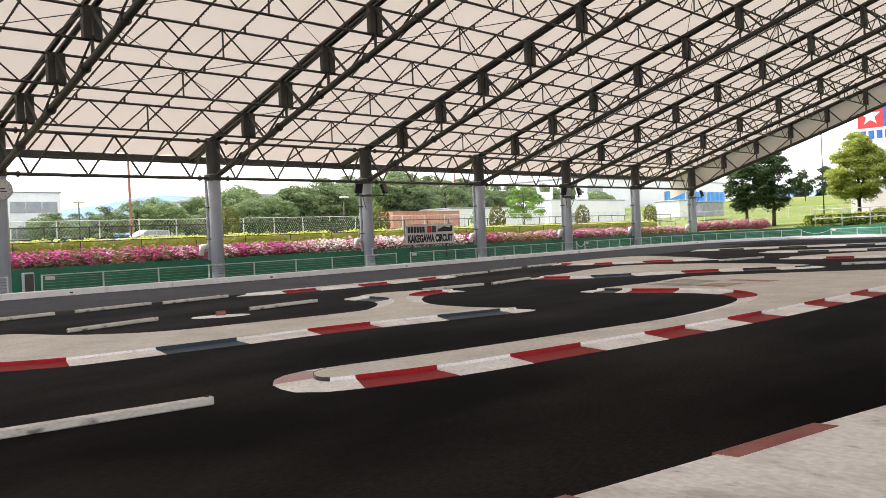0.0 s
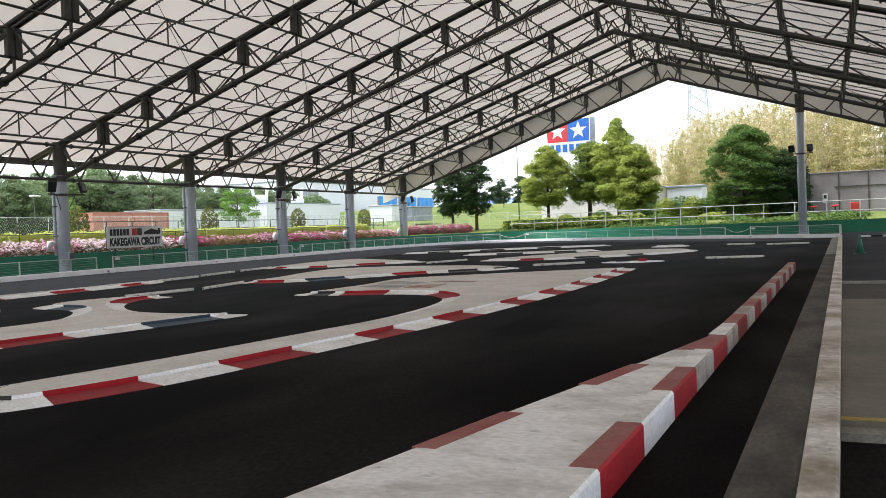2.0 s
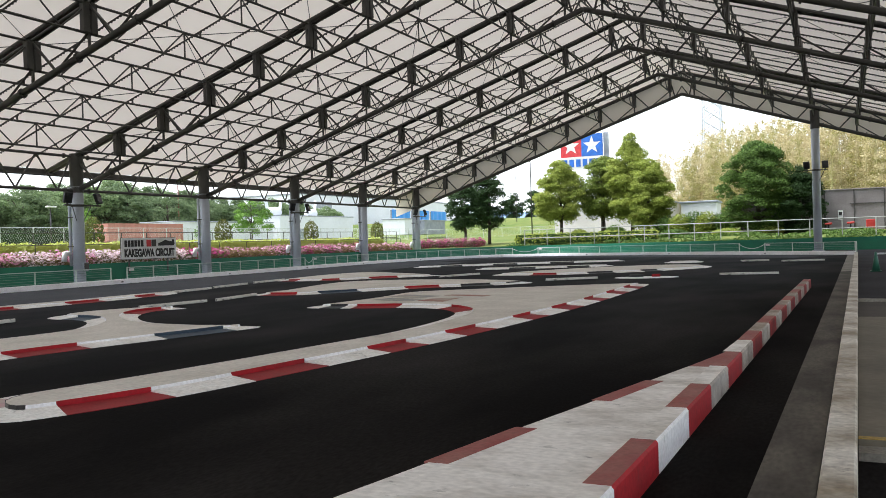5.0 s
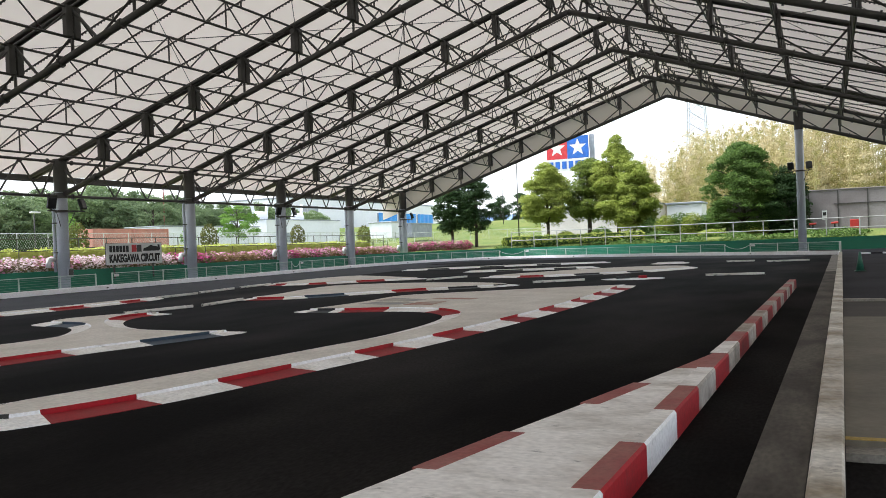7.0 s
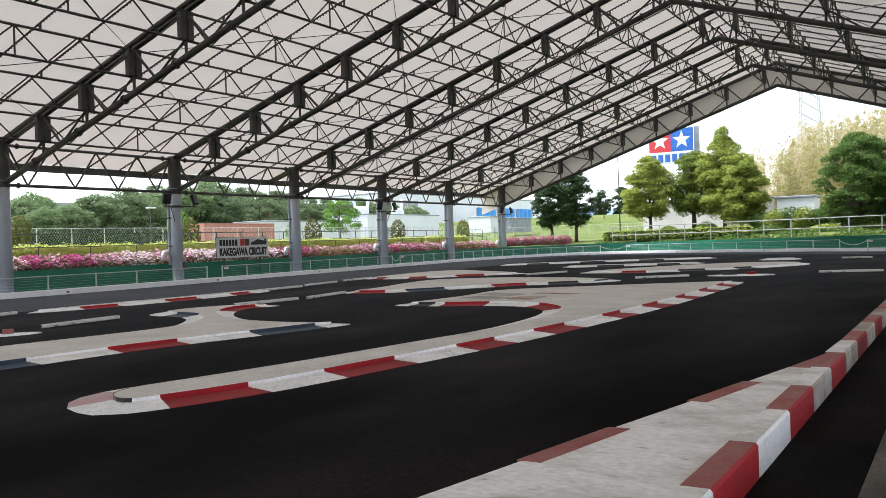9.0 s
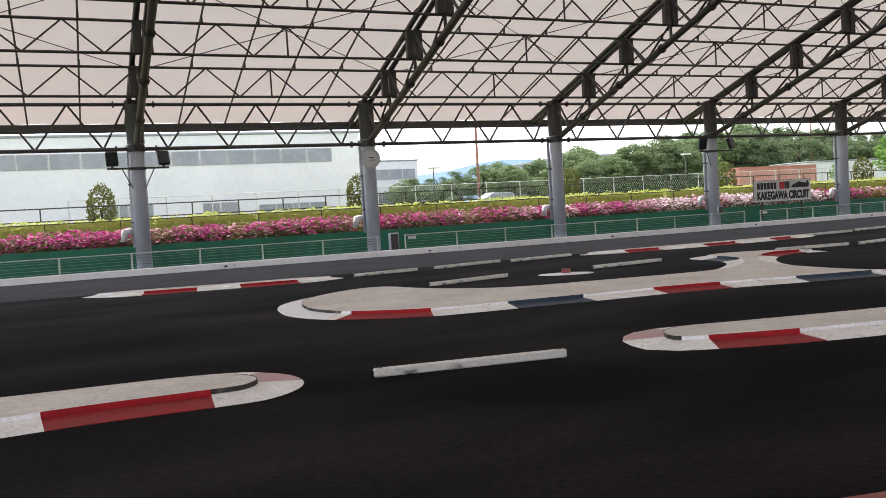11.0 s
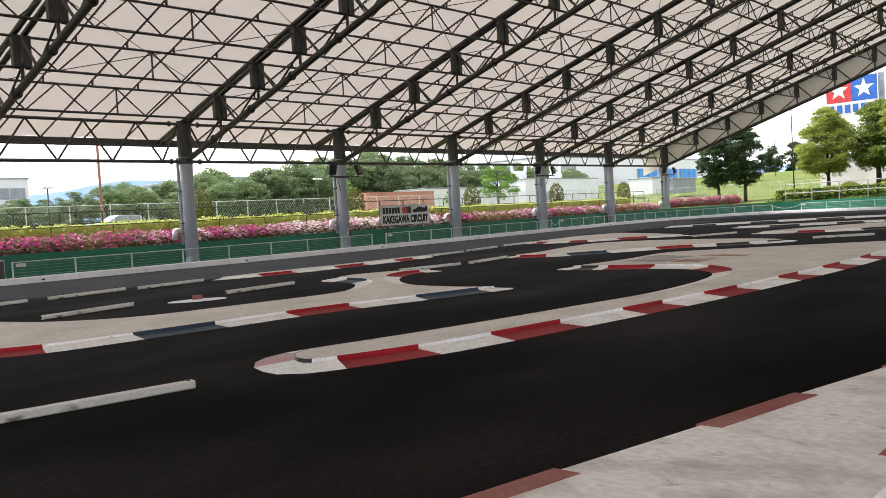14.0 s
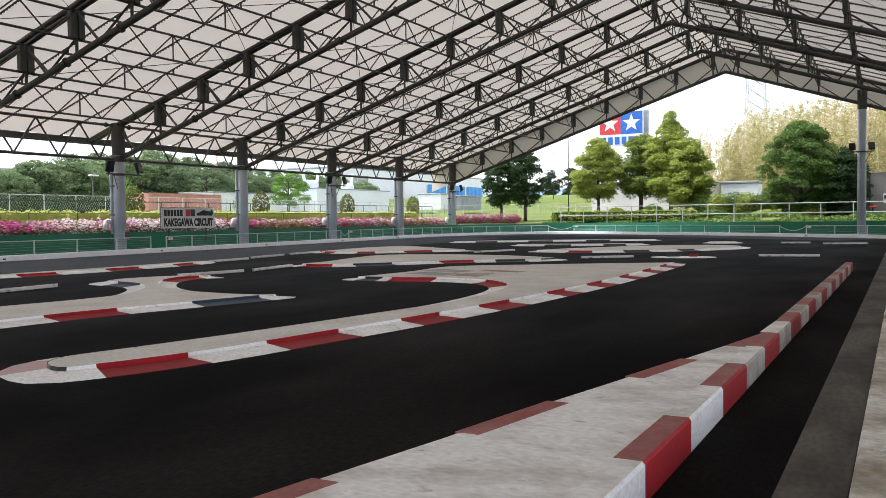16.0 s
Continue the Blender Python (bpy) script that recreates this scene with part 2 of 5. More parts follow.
FLOWER_PINK = leaf_mat("pink_blossom", (0.55, 0.20, 0.36), (0.78, 0.46, 0.58))
FLOWER_PALE = leaf_mat("pale_pink_blossom", (0.70, 0.50, 0.56), (0.86, 0.76, 0.78))

# translucent roof membrane
MEMBRANE = bpy.data.materials.new("cream_roof_membrane")
MEMBRANE.use_nodes = True
mn, ml = MEMBRANE.node_tree.nodes, MEMBRANE.node_tree.links
mco = mn.new("ShaderNodeTexCoord")
mnoise = mn.new("ShaderNodeTexNoise")
mnoise.inputs["Scale"].default_value = 0.25
mnoise.inputs["Detail"].default_value = 5
ml.new(mco.outputs["Object"], mnoise.inputs["Vector"])
mmix = mn.new("ShaderNodeMix")
mmix.data_type = "RGBA"
mmix.inputs["A"].default_value = (0.85, 0.785, 0.715, 1)
mmix.inputs["B"].default_value = (0.79, 0.72, 0.64, 1)
ml.new(mnoise.outputs["Fac"], mmix.inputs["Factor"])
mdiff = mn.new("ShaderNodeBsdfDiffuse")
mtran = mn.new("ShaderNodeBsdfTranslucent")
mshade = mn.new("ShaderNodeMixShader")
mshade.inputs[0].default_value = 0.162
ml.new(mmix.outputs["Result"], mdiff.inputs["Color"])
ml.new(mmix.outputs["Result"], mtran.inputs["Color"])
ml.new(mdiff.outputs[0], mshade.inputs[1])
ml.new(mtran.outputs[0], mshade.inputs[2])
ml.new(mshade.outputs[0], mn["Material Output"].inputs["Surface"])

SLAB_STAINED = mat("stained_pale_concrete", (0.84, 0.815, 0.78), (0.50, 0.46, 0.41), scuff=0.55, rough=0.8, scale=2.6, fine=19, fine_amount=0.16, bump=0.15, spread=(0.42, 0.76), stretch=(0.85, 1.25, 1))

# ---- building helpers ----


def thing(name, label="", category="", group="", kind="", at=(0, 0, 0), rz=0.0):
    ob = new(name)
    ob.empty_display_size = 0.2
    ob.matrix_basis = pose(*at, 0, 0, rz)
    return tagged(ob, label, category, group, kind)


def mesh_of(bm, name, material, smooth=False):
    me = bpy.data.meshes.new(name)
    bmesh.ops.recalc_face_normals(bm, faces=bm.faces)
    if smooth:
        for f in bm.faces:
            f.smooth = True
    bm.to_mesh(me)
    bm.free()
    for m in (material if isinstance(material, (list, tuple)) else [material]):
        me.materials.append(m)
    return me


def part(name, bm, material, parent=None, label="", smooth=False):
    """One mesh object from a bmesh (or a ready mesh), under a thing or a part."""
    me = bm if isinstance(bm, bpy.types.Mesh) else mesh_of(bm, name, material, smooth)
    ob = new(name, me)
    if parent is not None:
        ob.parent = parent
    return tagged(ob, label)


def box(bm, c, s, m=None, bevel=0.0):
    r = bmesh.ops.create_cube(bm, size=1.0)
    vs = r["verts"]
    bmesh.ops.scale(bm, vec=s, verts=vs)
    if bevel:
        es = list({e for v in vs for e in v.link_edges})
        out = bmesh.ops.bevel(bm, geom=es, offset=bevel, segments=1, affect="EDGES")
        vs = list({v for f in out["faces"] for v in f.verts} | {v for v in vs if v.is_valid})
    bmesh.ops.translate(bm, vec=c, verts=vs)
    if m is not None:
        bmesh.ops.transform(bm, matrix=m, verts=vs)
    return vs


def boxed(c, s, m=None, bevel=0.0):
    bm = bmesh.new()
    box(bm, c, s, m, bevel)
    return bm


def tube(bm, a, b, r, seg=8, r2=None):
    a, b = Vector(a), Vector(b)
    d = b - a
    if d.length < 1e-5:
        return
    q = d.to_track_quat("Z", "Y").to_matrix()
    r2 = r if r2 is None else r2
    rings = []
    for p, rad in ((a, r), (b, r2)):
        rings.append([bm.verts.new(p + q @ Vector((rad * math.cos(6.28319 * i / seg), rad * math.sin(6.28319 * i / seg), 0))) for i in range(seg)])
    for i in range(seg):
        bm.faces.new((rings[0][i], rings[0][(i + 1) % seg], rings[1][(i + 1) % seg], rings[1][i]))
    bm.faces.new(rings[0][::-1])
    bm.faces.new(rings[1])


def tubed(a, b, r, seg=8, r2=None):
    bm = bmesh.new()
    tube(bm, a, b, r, seg, r2)
    return bm


def prism(bm, pts, z0, z1):
    lo = [bm.verts.new((x, y, z0)) for x, y in pts]
    hi = [bm.verts.new((x, y, z1)) for x, y in pts]
    n = len(pts)
    bm.faces.new(hi)
    bm.faces.new(lo[::-1])
    for i in range(n):
        bm.faces.new((lo[i], lo[(i + 1) % n], hi[(i + 1) % n], hi[i]))


def smooth_line(ctrl, step=0.25, closed=False):
    """A Catmull-Rom line through control points, resampled at even steps."""
    c = [Vector((p[0], p[1])) for p in ctrl]
    n = len(c)
    out = []
    for i in range(n if closed else n - 1):
        p0 = c[(i - 1) % n] if closed or i > 0 else c[0]
        p1, p2 = c[i], c[(i + 1) % n]
        p3 = c[(i + 2) % n] if closed or i + 2 < n else c[-1]
        k = max(2, int((p2 - p1).length / step))
        for j in range(k):
            t = j / k
            out.append(0.5 * ((2 * p1) + (p2 - p0) * t + (2 * p0 - 5 * p1 + 4 * p2 - p3) * t * t + (3 * p1 - p0 - 3 * p2 + p3) * t ** 3))
    if not closed:
        out.append(c[-1])
    return out

# ---- ground ----
def board_y(x):
    """Line of the green board along the far end."""
    pts = [(-60, 81), (-36, 79), (-30.5, 76.5), (-26, 77.5), (-20, 75.4), (-10, 72.0), (-4, 71.1), (6, 70.9), (60, 70.9)]
    for (x0, y0), (x1, y1) in zip(pts, pts[1:]):
        if x <= x1:
            return y0 + (y1 - y0) * max(0, (x - x0)) / (x1 - x0)
    return pts[-1][1]


def ramp(v, a, b):
    t = min(1, max(0, (v - a) / (b - a)))
    return t * t * (3 - 2 * t)


def ground_z(x, y):
    left = 0.85 * ramp(-x, 36.4, 37.2) + 0.85 * ramp(-x, 39, 42.5) + 0.5 * ramp(-x, 42, 70)
    far = 0.75 * ramp(y - board_y(x), 0.2, 1.2) + 0.55 * ramp(y - board_y(x), 2, 7) + 0.9 * ramp(y - board_y(x), 8, 30)
    z = max(left, far)
    if z > 0.3:
        z += 0.10 * noise.noise((x * 0.15, y * 0.15, 0))
    return z - 0.06


def spaced(fine_lo, fine_hi, step, far):
    v = list(np.arange(fine_lo, fine_hi + 0.01, step))
    d, lo, hi = step, fine_lo, fine_hi
    while hi < far:
        d *= 1.5
        lo, hi = lo - d, hi + d
        v = [lo] + v + [hi]
    return v


gx, gy = spaced(-62, 20, 0.8, 2500), spaced(-20, 100, 1.0, 2500)
gv = [(x, y, ground_z(x, y)) for y in gy for x in gx]
W = len(gx)
gf = [(j * W + i, j * W + i + 1, (j + 1) * W + i + 1, (j + 1) * W + i) for j in range(len(gy) - 1) for i in range(W - 1)]
ground_mesh = bpy.data.meshes.new("ground")
ground_mesh.from_pydata(gv, [], gf)
ground_mesh.materials.append(GRASS)
for f in ground_mesh.polygons:
    f.use_smooth = True
tagged(new("ground", ground_mesh), "rough mown grass with worn yellowish patches", "ground", kind="structure")

# asphalt under the roof, inside the green board
bm = bmesh.new()
yard = [(-36.25, -45), (30, -45), (30, 70.7), (6, 70.7), (-4, 70.8), (-10, 71.7), (-20, 75.0), (-26, 76.9), (-30.5, 75.6), (-33.6, 71), (-35.2, 64), (-36.1, 55)]
prism(bm, yard, -0.3, -0.004)
yard_ob = part("pavement", bm, PIT_ASPHALT)
tagged(yard_ob, "dull grey asphalt apron round the race track", "pavement", kind="structure")

KERB_PATH = [(-31.0, -24), (-31.0, 0), (-30.8, 12), (-30.9, 22), (-31.6, 32), (-32.4, 42), (-33.2, 52), (-33.7, 60), (-32.6, 68), (-29.5, 72.6), (-25, 73.4), (-20, 71.2), (-10, 65.3), (-3, 59.6), (0.75, 56.6)]
edge = smooth_line(KERB_PATH, 0.8)
bm = bmesh.new()
prism(bm, [(p.x, p.y) for p in edge] + [(0.55, 49), (-0.1, 12), (-0.3, 3), (-0.7, -24)], -0.2, 0.0)
bm.normal_update()
bmesh.ops.triangulate(bm, faces=[f for f in bm.faces if len(f.verts) > 4])
tagged(part("road", bm, ASPHALT), "near-black smooth asphalt of the model car track", "road", kind="structure")

# lane along the perimeter, greyer to imitate the sheen seen at low angles
bm = bmesh.new()
lane = smooth_line(KERB_PATH, 1.2)
inner_lane = []
for i, p in enumerate(lane):
    d = (lane[min(i + 1, len(lane) - 1)] - lane[max(i - 1, 0)]).normalized()
    inner_lane.append(p - Vector((-d.y, d.x)) * (8.2 if p.y < 60 and p.x < -25 else 5.0))
va = [bm.verts.new((p.x, p.y, 0.004)) for p in lane]
vb = [bm.verts.new((p.x, p.y, 0.004)) for p in inner_lane]
for i in range(len(lane) - 1):
    bm.faces.new((va[i], va[i + 1], vb[i + 1], vb[i]))
tagged(part("outer_lane", bm, SHEEN_ASPHALT), "asphalt of the outer lane, coloured greyer for its grazing sheen", "road", kind="structure")

# ---- perimeter kerb of pale concrete, in lengths ----


def sweep(line, profile, lo, hi):
    """A solid with a cross profile (offset to the left of the way, z) along part of a line."""
    bm = bmesh.new()
    rows = []
    for i in range(lo, hi + 1):
        d = (line[min(i + 1, len(line) - 1)] - line[max(i - 1, 0)]).normalized()
        nrm = Vector((-d.y, d.x))
        rows.append([bm.verts.new((*(line[i] + nrm * o), z)) for o, z in profile])
    k = len(profile)
    for a, b in zip(rows, rows[1:]):
        for i in range(k):
            bm.faces.new((a[i], a[(i + 1) % k], b[(i + 1) % k], b[i]))
    bm.faces.new(rows[0])
    bm.faces.new(rows[-1][::-1])
    return bm


perimeter = thing("perimeter_kerb", "low pale concrete kerb wall round the race track", "kerb", kind="structure")
fine_edge = smooth_line(KERB_PATH, 0.4)
k = 0
while k < len(fine_edge) - 1:
    e = min(k + 10, len(fine_edge) - 1)
    part("kerb_length", sweep(fine_edge, [(0.0, 0.0), (0.0, 0.21), (0.02, 0.23), (0.24, 0.23), (0.26, 0.21), (0.26, 0.0)], k, e), BRIGHT_WHITE, perimeter)
    k = e
for i in range(4, len(fine_edge), 11):
    p = fine_edge[i]
    d = (fine_edge[min(i + 1, len(fine_edge) - 1)] - fine_edge[i - 1]).normalized()
    if i % 2 == 0:
        part("drain_hole", boxed((0, 0, 0), (0.11, 0.03, 0.055), Matrix.Translation((p.x + 0.01 * d.y, p.y - 0.01 * d.x, 0.10)) @ Matrix.Rotation(math.atan2(d.y, d.x), 4, "Z")), BLACK, perimeter)

# ---- low pale fence on the kerb ----
FENCE_H = 0.58


def fence_panel(a, b, last):
    f = thing("fence_panel", "low pale green metal fence panel with horizontal wires on the kerb", "fence", "fence panels round the track", at=(a.x, a.y, 0.23))
    d = b - a
    L = d.length
    f.matrix_basis = pose(a.x, a.y, 0.23, 0, 0, math.degrees(math.atan2(d.y, d.x)))
    part("post", tubed((0, 0, 0), (0, 0, FENCE_H), 0.033, 8), FENCE_WHITE, f)
    if last:
        part("post", tubed((L, 0, 0), (L, 0, FENCE_H), 0.033, 8), FENCE_WHITE, f)
    part("top_rail", tubed((0, 0, FENCE_H - 0.03), (L, 0, FENCE_H - 0.03), 0.022, 6), FENCE_WHITE, f)
    for z in (0.06, 0.17, 0.28, 0.39, 0.47):
        part("wire", tubed((0, 0, z), (L, 0, z), 0.009, 4), FENCE_WIRE, f)
    return f


def chain_gap(a, b):
    c = thing("gate_chain", "slack white plastic chain across a gap in the fence", "chain", at=(0, 0, 0))
    bm = bmesh.new()
    prev = None
    for i in range(13):
        t = i / 12
        p = a.lerp(b, t)
        q = Vector((p.x, p.y, 0.23 + FENCE_H - 0.08 - 0.30 * 4 * t * (1 - t)))
        if prev is not None:
            tube(bm, prev, q, 0.018, 5)
        prev = q
    part("links", bm, WHITE_PLASTIC, c)


fline = smooth_line([(x + 0, y) for x, y in KERB_PATH], 0.1)


def fence_offset(i):
    d = (fline[min(i + 1, len(fline) - 1)] - fline[max(i - 1, 0)]).normalized()
    return fline[i] + Vector((-d.y, d.x)) * 0.13


SIDE_GAPS = [(10.8, 11.9), (29.8, 30.9), (48.1, 49.2)]
FAR_GAPS = [(62.0, -6.2), (73.3, -26.4)]
posts = []
for (y0, y1), pitch in zip(((-22.9, 10.8), (11.9, 29.8), (30.9, 48.1), (49.2, 58.0)), (2.3, 2.2, 1.85, 1.85)):
    n = round((y1 - y0) / pitch)
    for j in range(n + 1):
        yy = y0 + (y1 - y0) * j / n
        posts.append(min(range(len(fline)), key=lambda i: abs(fline[i].y - yy) + (50 if fline[i].x > -25 else 0)))
acc = 0.0
for i in range(posts[-1] + 1, len(fline)):
    acc += (fline[i] - fline[i - 1]).length
    if acc >= (1.45 if fline[i].x < -27 else 2.35) or i == len(fline) - 1:
        posts.append(i)
        acc = 0
gap_before = False
for a, b in zip(posts, posts[1:]):
    pa, pb = fence_offset(a), fence_offset(b)
    mid = (pa + pb) / 2
    side = mid.x < -25 and any(g0 < mid.y < g1 for g0, g1 in SIDE_GAPS)
    gap = side or any(abs(mid.y - gy_) < 1.2 and abs(mid.x - gx_) < 1.2 for gy_, gx_ in FAR_GAPS)
    if gap:
        gap_before = True
        if mid.y > 40:
            chain_gap(pa, pb)
        continue
    fp = fence_panel(pa, pb, True)
    if gap_before:
        part("tag_plate", boxed((0.28, -0.03, FENCE_H - 0.14), (0.34, 0.01, 0.13)), WHITE_PLASTIC, fp, "small white tag plate")
    gap_before = False

# the fence turns the corner and ends on the drivers' wall
fence_panel(Vector((0.90, 56.55)), Vector((0.87, 54.95)), True)
fence_panel(Vector((0.87, 54.95)), Vector((0.84, 53.35)), True)

# ---- green boards behind the fence ----
BOARD = [(-36.3, -24), (-36.3, 0), (-36.3, 30), (-36.25, 50), (-36.1, 57), (-35.2, 65), (-33.8, 71), (-30.7, 75.8), (-26, 77.2), (-20, 75.3), (-10, 72.0), (-4, 71.1), (4, 70.9), (28, 70.9)]
bline = smooth_line(BOARD, 0.5)
boards = thing("green_board_fence", "dark green painted boards along the foot of the bank", "board fence", kind="structure")
k = 0
while k < len(bline) - 1:
    e = min(k + 4, len(bline) - 1)
    part("panel", sweep(bline, [(0, -0.05), (0, 0.96), (0.05, 0.96), (0.05, -0.05)], k, e), GREEN_BOARD, boards)
    k = e

# ---- roof: frames, purlins, membrane ----
RIDGE, EAVE_L, EAVE_R = -11.2, -35.5, 13.1
SLOPE, Z_LOW = 0.332, 4.78
DEEP = 1.76
BAY = 9.63
FRAMES = [-7.06 + BAY * k for k in range(-1, 9)]
PURLINS = [-32.45 + 2.9 * k for k in range(7)] + [-12.15]
PURLINS += [2 * RIDGE - x for x in PURLINS]


def low_z(x):
    return Z_LOW + SLOPE * (RIDGE - EAVE_L - abs(x - RIDGE))


def roof_frame(y):
    fr = thing("roof_frame", "grey tubular steel roof truss spanning the hall", "roof truss", "roof trusses of the hall", at=(RIDGE, y, 0))
    zr = low_z(RIDGE)
    for s in (-1, 1):
        half = RIDGE - EAVE_L
        zl = Z_LOW
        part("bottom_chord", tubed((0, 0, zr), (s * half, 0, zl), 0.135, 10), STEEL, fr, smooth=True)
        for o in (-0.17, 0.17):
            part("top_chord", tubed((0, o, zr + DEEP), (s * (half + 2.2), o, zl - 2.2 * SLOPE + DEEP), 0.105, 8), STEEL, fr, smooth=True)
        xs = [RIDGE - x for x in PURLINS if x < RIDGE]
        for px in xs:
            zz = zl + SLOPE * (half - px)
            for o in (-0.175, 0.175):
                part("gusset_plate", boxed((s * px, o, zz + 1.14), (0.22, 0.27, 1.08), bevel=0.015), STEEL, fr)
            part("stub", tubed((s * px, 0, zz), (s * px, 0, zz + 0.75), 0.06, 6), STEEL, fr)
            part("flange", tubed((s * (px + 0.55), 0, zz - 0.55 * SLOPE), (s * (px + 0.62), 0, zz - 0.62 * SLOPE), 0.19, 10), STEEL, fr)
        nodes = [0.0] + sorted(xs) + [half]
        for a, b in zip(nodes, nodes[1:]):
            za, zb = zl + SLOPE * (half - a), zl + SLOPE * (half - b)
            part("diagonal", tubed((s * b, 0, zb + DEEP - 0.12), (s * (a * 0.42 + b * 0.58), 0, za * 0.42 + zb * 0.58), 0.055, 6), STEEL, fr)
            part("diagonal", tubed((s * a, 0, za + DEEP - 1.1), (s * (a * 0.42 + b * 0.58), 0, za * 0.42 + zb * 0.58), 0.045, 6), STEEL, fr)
    return fr


first = roof_frame(FRAMES[0])
for y in FRAMES[1:]:
    copy_thing(first, pose(RIDGE, y, 0))



def purlin_truss():
    p = thing("purlin_truss", "slender grey steel lattice purlin between two roof trusses", "purlin", "lattice purlins of the roof")
    h = 1.05
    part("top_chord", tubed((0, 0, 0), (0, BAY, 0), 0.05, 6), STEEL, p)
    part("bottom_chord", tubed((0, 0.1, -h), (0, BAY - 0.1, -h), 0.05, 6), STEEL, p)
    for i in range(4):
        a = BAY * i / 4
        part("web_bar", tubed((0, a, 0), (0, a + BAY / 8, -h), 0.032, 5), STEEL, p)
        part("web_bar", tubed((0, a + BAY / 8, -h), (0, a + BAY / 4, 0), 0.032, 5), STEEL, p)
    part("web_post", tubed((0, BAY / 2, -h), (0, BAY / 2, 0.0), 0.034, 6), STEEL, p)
    return p


proto = None
for x in PURLINS:
    for y in FRAMES[:-1]:
        m = pose(x, y, low_z(x) + 1.64)
        if proto is None:
            proto = purlin_truss()
            proto.matrix_basis = m
        else:
            copy_thing(proto, m)

# sub-rafters under the membrane and crossed tie rods, bay by bay


def lacing(half, s):
    """Close row of cord loops that ties the membrane to a sub-rafter."""
    bm = bmesh.new()
    n = int(half / 0.16)
    for i in range(1, n):
        d = half * i / n
        box(bm, (s * d, 0, -d * SLOPE - 0.045), (0.055, 0.03, 0.05))
    return bm


def bay_rafter():
    r = thing("sub_rafter", "thin steel sub-rafter laced to the membrane", "rafter", "sub-rafters of the roof")
    half = RIDGE - EAVE_L + 2.0
    for s in (-1, 1):
        bar = part("bar", tubed((0, 0, 0), (s * half, 0, -half * SLOPE), 0.036, 5), STEEL, r)
        tagged(part("lacing", lacing(half, s), DARK_STEEL, bar), "dark cord lacing", kind="stuff")
        for px in PURLINS:
            if px < RIDGE:
                d = RIDGE - px
                part("peg", tubed((s * d, 0, -d * SLOPE), (s * d, 0, -d * SLOPE - 0.24), 0.045, 6), STEEL, r)
    return r


proto = None
for y in FRAMES[:-1]:
    for t in (1 / 5, 2 / 5, 3 / 5, 4 / 5):
        m = pose(RIDGE, y + BAY * t, low_z(RIDGE) + DEEP + 0.13)
        if proto is None:
            proto = bay_rafter()
            proto.matrix_basis = m
        else:
            copy_thing(proto, m)


def tie_rods():
    r = thing("tie_rods", "crossed thin steel tie rods in the plane of the roof", "bracing", "tie rods of the roof")
    L = 2 * 2.9
    dz = L * SLOPE
    part("rod", tubed((0, 0, 0), (L, BAY, dz), 0.016, 4), DARK_STEEL, r)
    part("rod", tubed((L, 0, dz), (0, BAY, 0), 0.016, 4), DARK_STEEL, r)
    return r


proto = None
for i in (0, 2, 4):
    for y in FRAMES[:-1]:
        x = PURLINS[i]
        m = pose(x, y, low_z(x) + DEEP - 0.25)
        if proto is None:
            proto = tie_rods()
            proto.matrix_basis = m
        else:
            copy_thing(proto, m)
        copy_thing(proto, pose(2 * RIDGE - x, y + BAY, low_z(x) + DEEP - 0.25, 0, 0, 180))

# membrane, slightly sagging between the sub-rafters
bm = bmesh.new()
half = RIDGE - EAVE_L + 2.3
ny = (len(FRAMES) - 1) * 4 * 4
xs = [s * half * i / 24 for s, r in ((-1, range(24, 0, -1)), (1, range(0, 25))) for i in r]
rows = []
for j in range(ny + 1):
    y = FRAMES[0] + BAY * 9 * j / ny + (0.45 if j == ny else 0)
    sag = 0.05 * abs(math.sin(math.pi * (j % 4) / 4))
    rows.append([bm.verts.new((RIDGE + x, y, low_z(RIDGE) + DEEP + 0.24 - abs(x) * SLOPE + sag)) for x in xs])
for a, b in zip(rows, rows[1:]):
    for i in range(len(xs) - 1):
        bm.faces.new((a[i], a[i + 1], b[i + 1], b[i]))
me = mesh_of(bm, "ceiling", MEMBRANE, True)
tagged(part("ceiling", me, None), "cream translucent membrane roof stretched over steel trusses", "ceiling", kind="structure")

# white fabric closing the gable above the last truss
yg = FRAMES[-1] + 0.30
bm = bmesh.new()
for s in (-1, 1):
    h2 = RIDGE - EAVE_L + 2.3
    n = 17
    up = [bm.verts.new((RIDGE + s * h2 * i / n, yg, low_z(RIDGE) + DEEP + 0.25 - h2 * i / n * SLOPE)) for i in range(n + 1)]
    dn = [bm.verts.new((RIDGE + s * h2 * i / n, yg, low_z(RIDGE) + 0.05 - h2 * i / n * SLOPE)) for i in range(n + 1)]
    for i in range(n):
        bm.faces.new((up[i], up[i + 1], dn[i + 1], dn[i]))
tagged(part("gable_fabric", bm, MEMBRANE), "white fabric strip closing the gable end", "gable", kind="structure")

# eave: gutter beam, lattice beam between the columns
for x, s in ((EAVE_L - 2.1, -1), (EAVE_R + 2.1, 1)):
    g = thing("eave_beam", "grey folded steel gutter along the eave", "gutter", kind="structure")
    part("gutter", boxed((x, (FRAMES[0] + FRAMES[-1]) / 2, Z_LOW - 2.1 * SLOPE + DEEP + 0.02), (0.25, FRAMES[-1] - FRAMES[0] + 0.9, 0.30), bevel=0.03), STEEL, g)


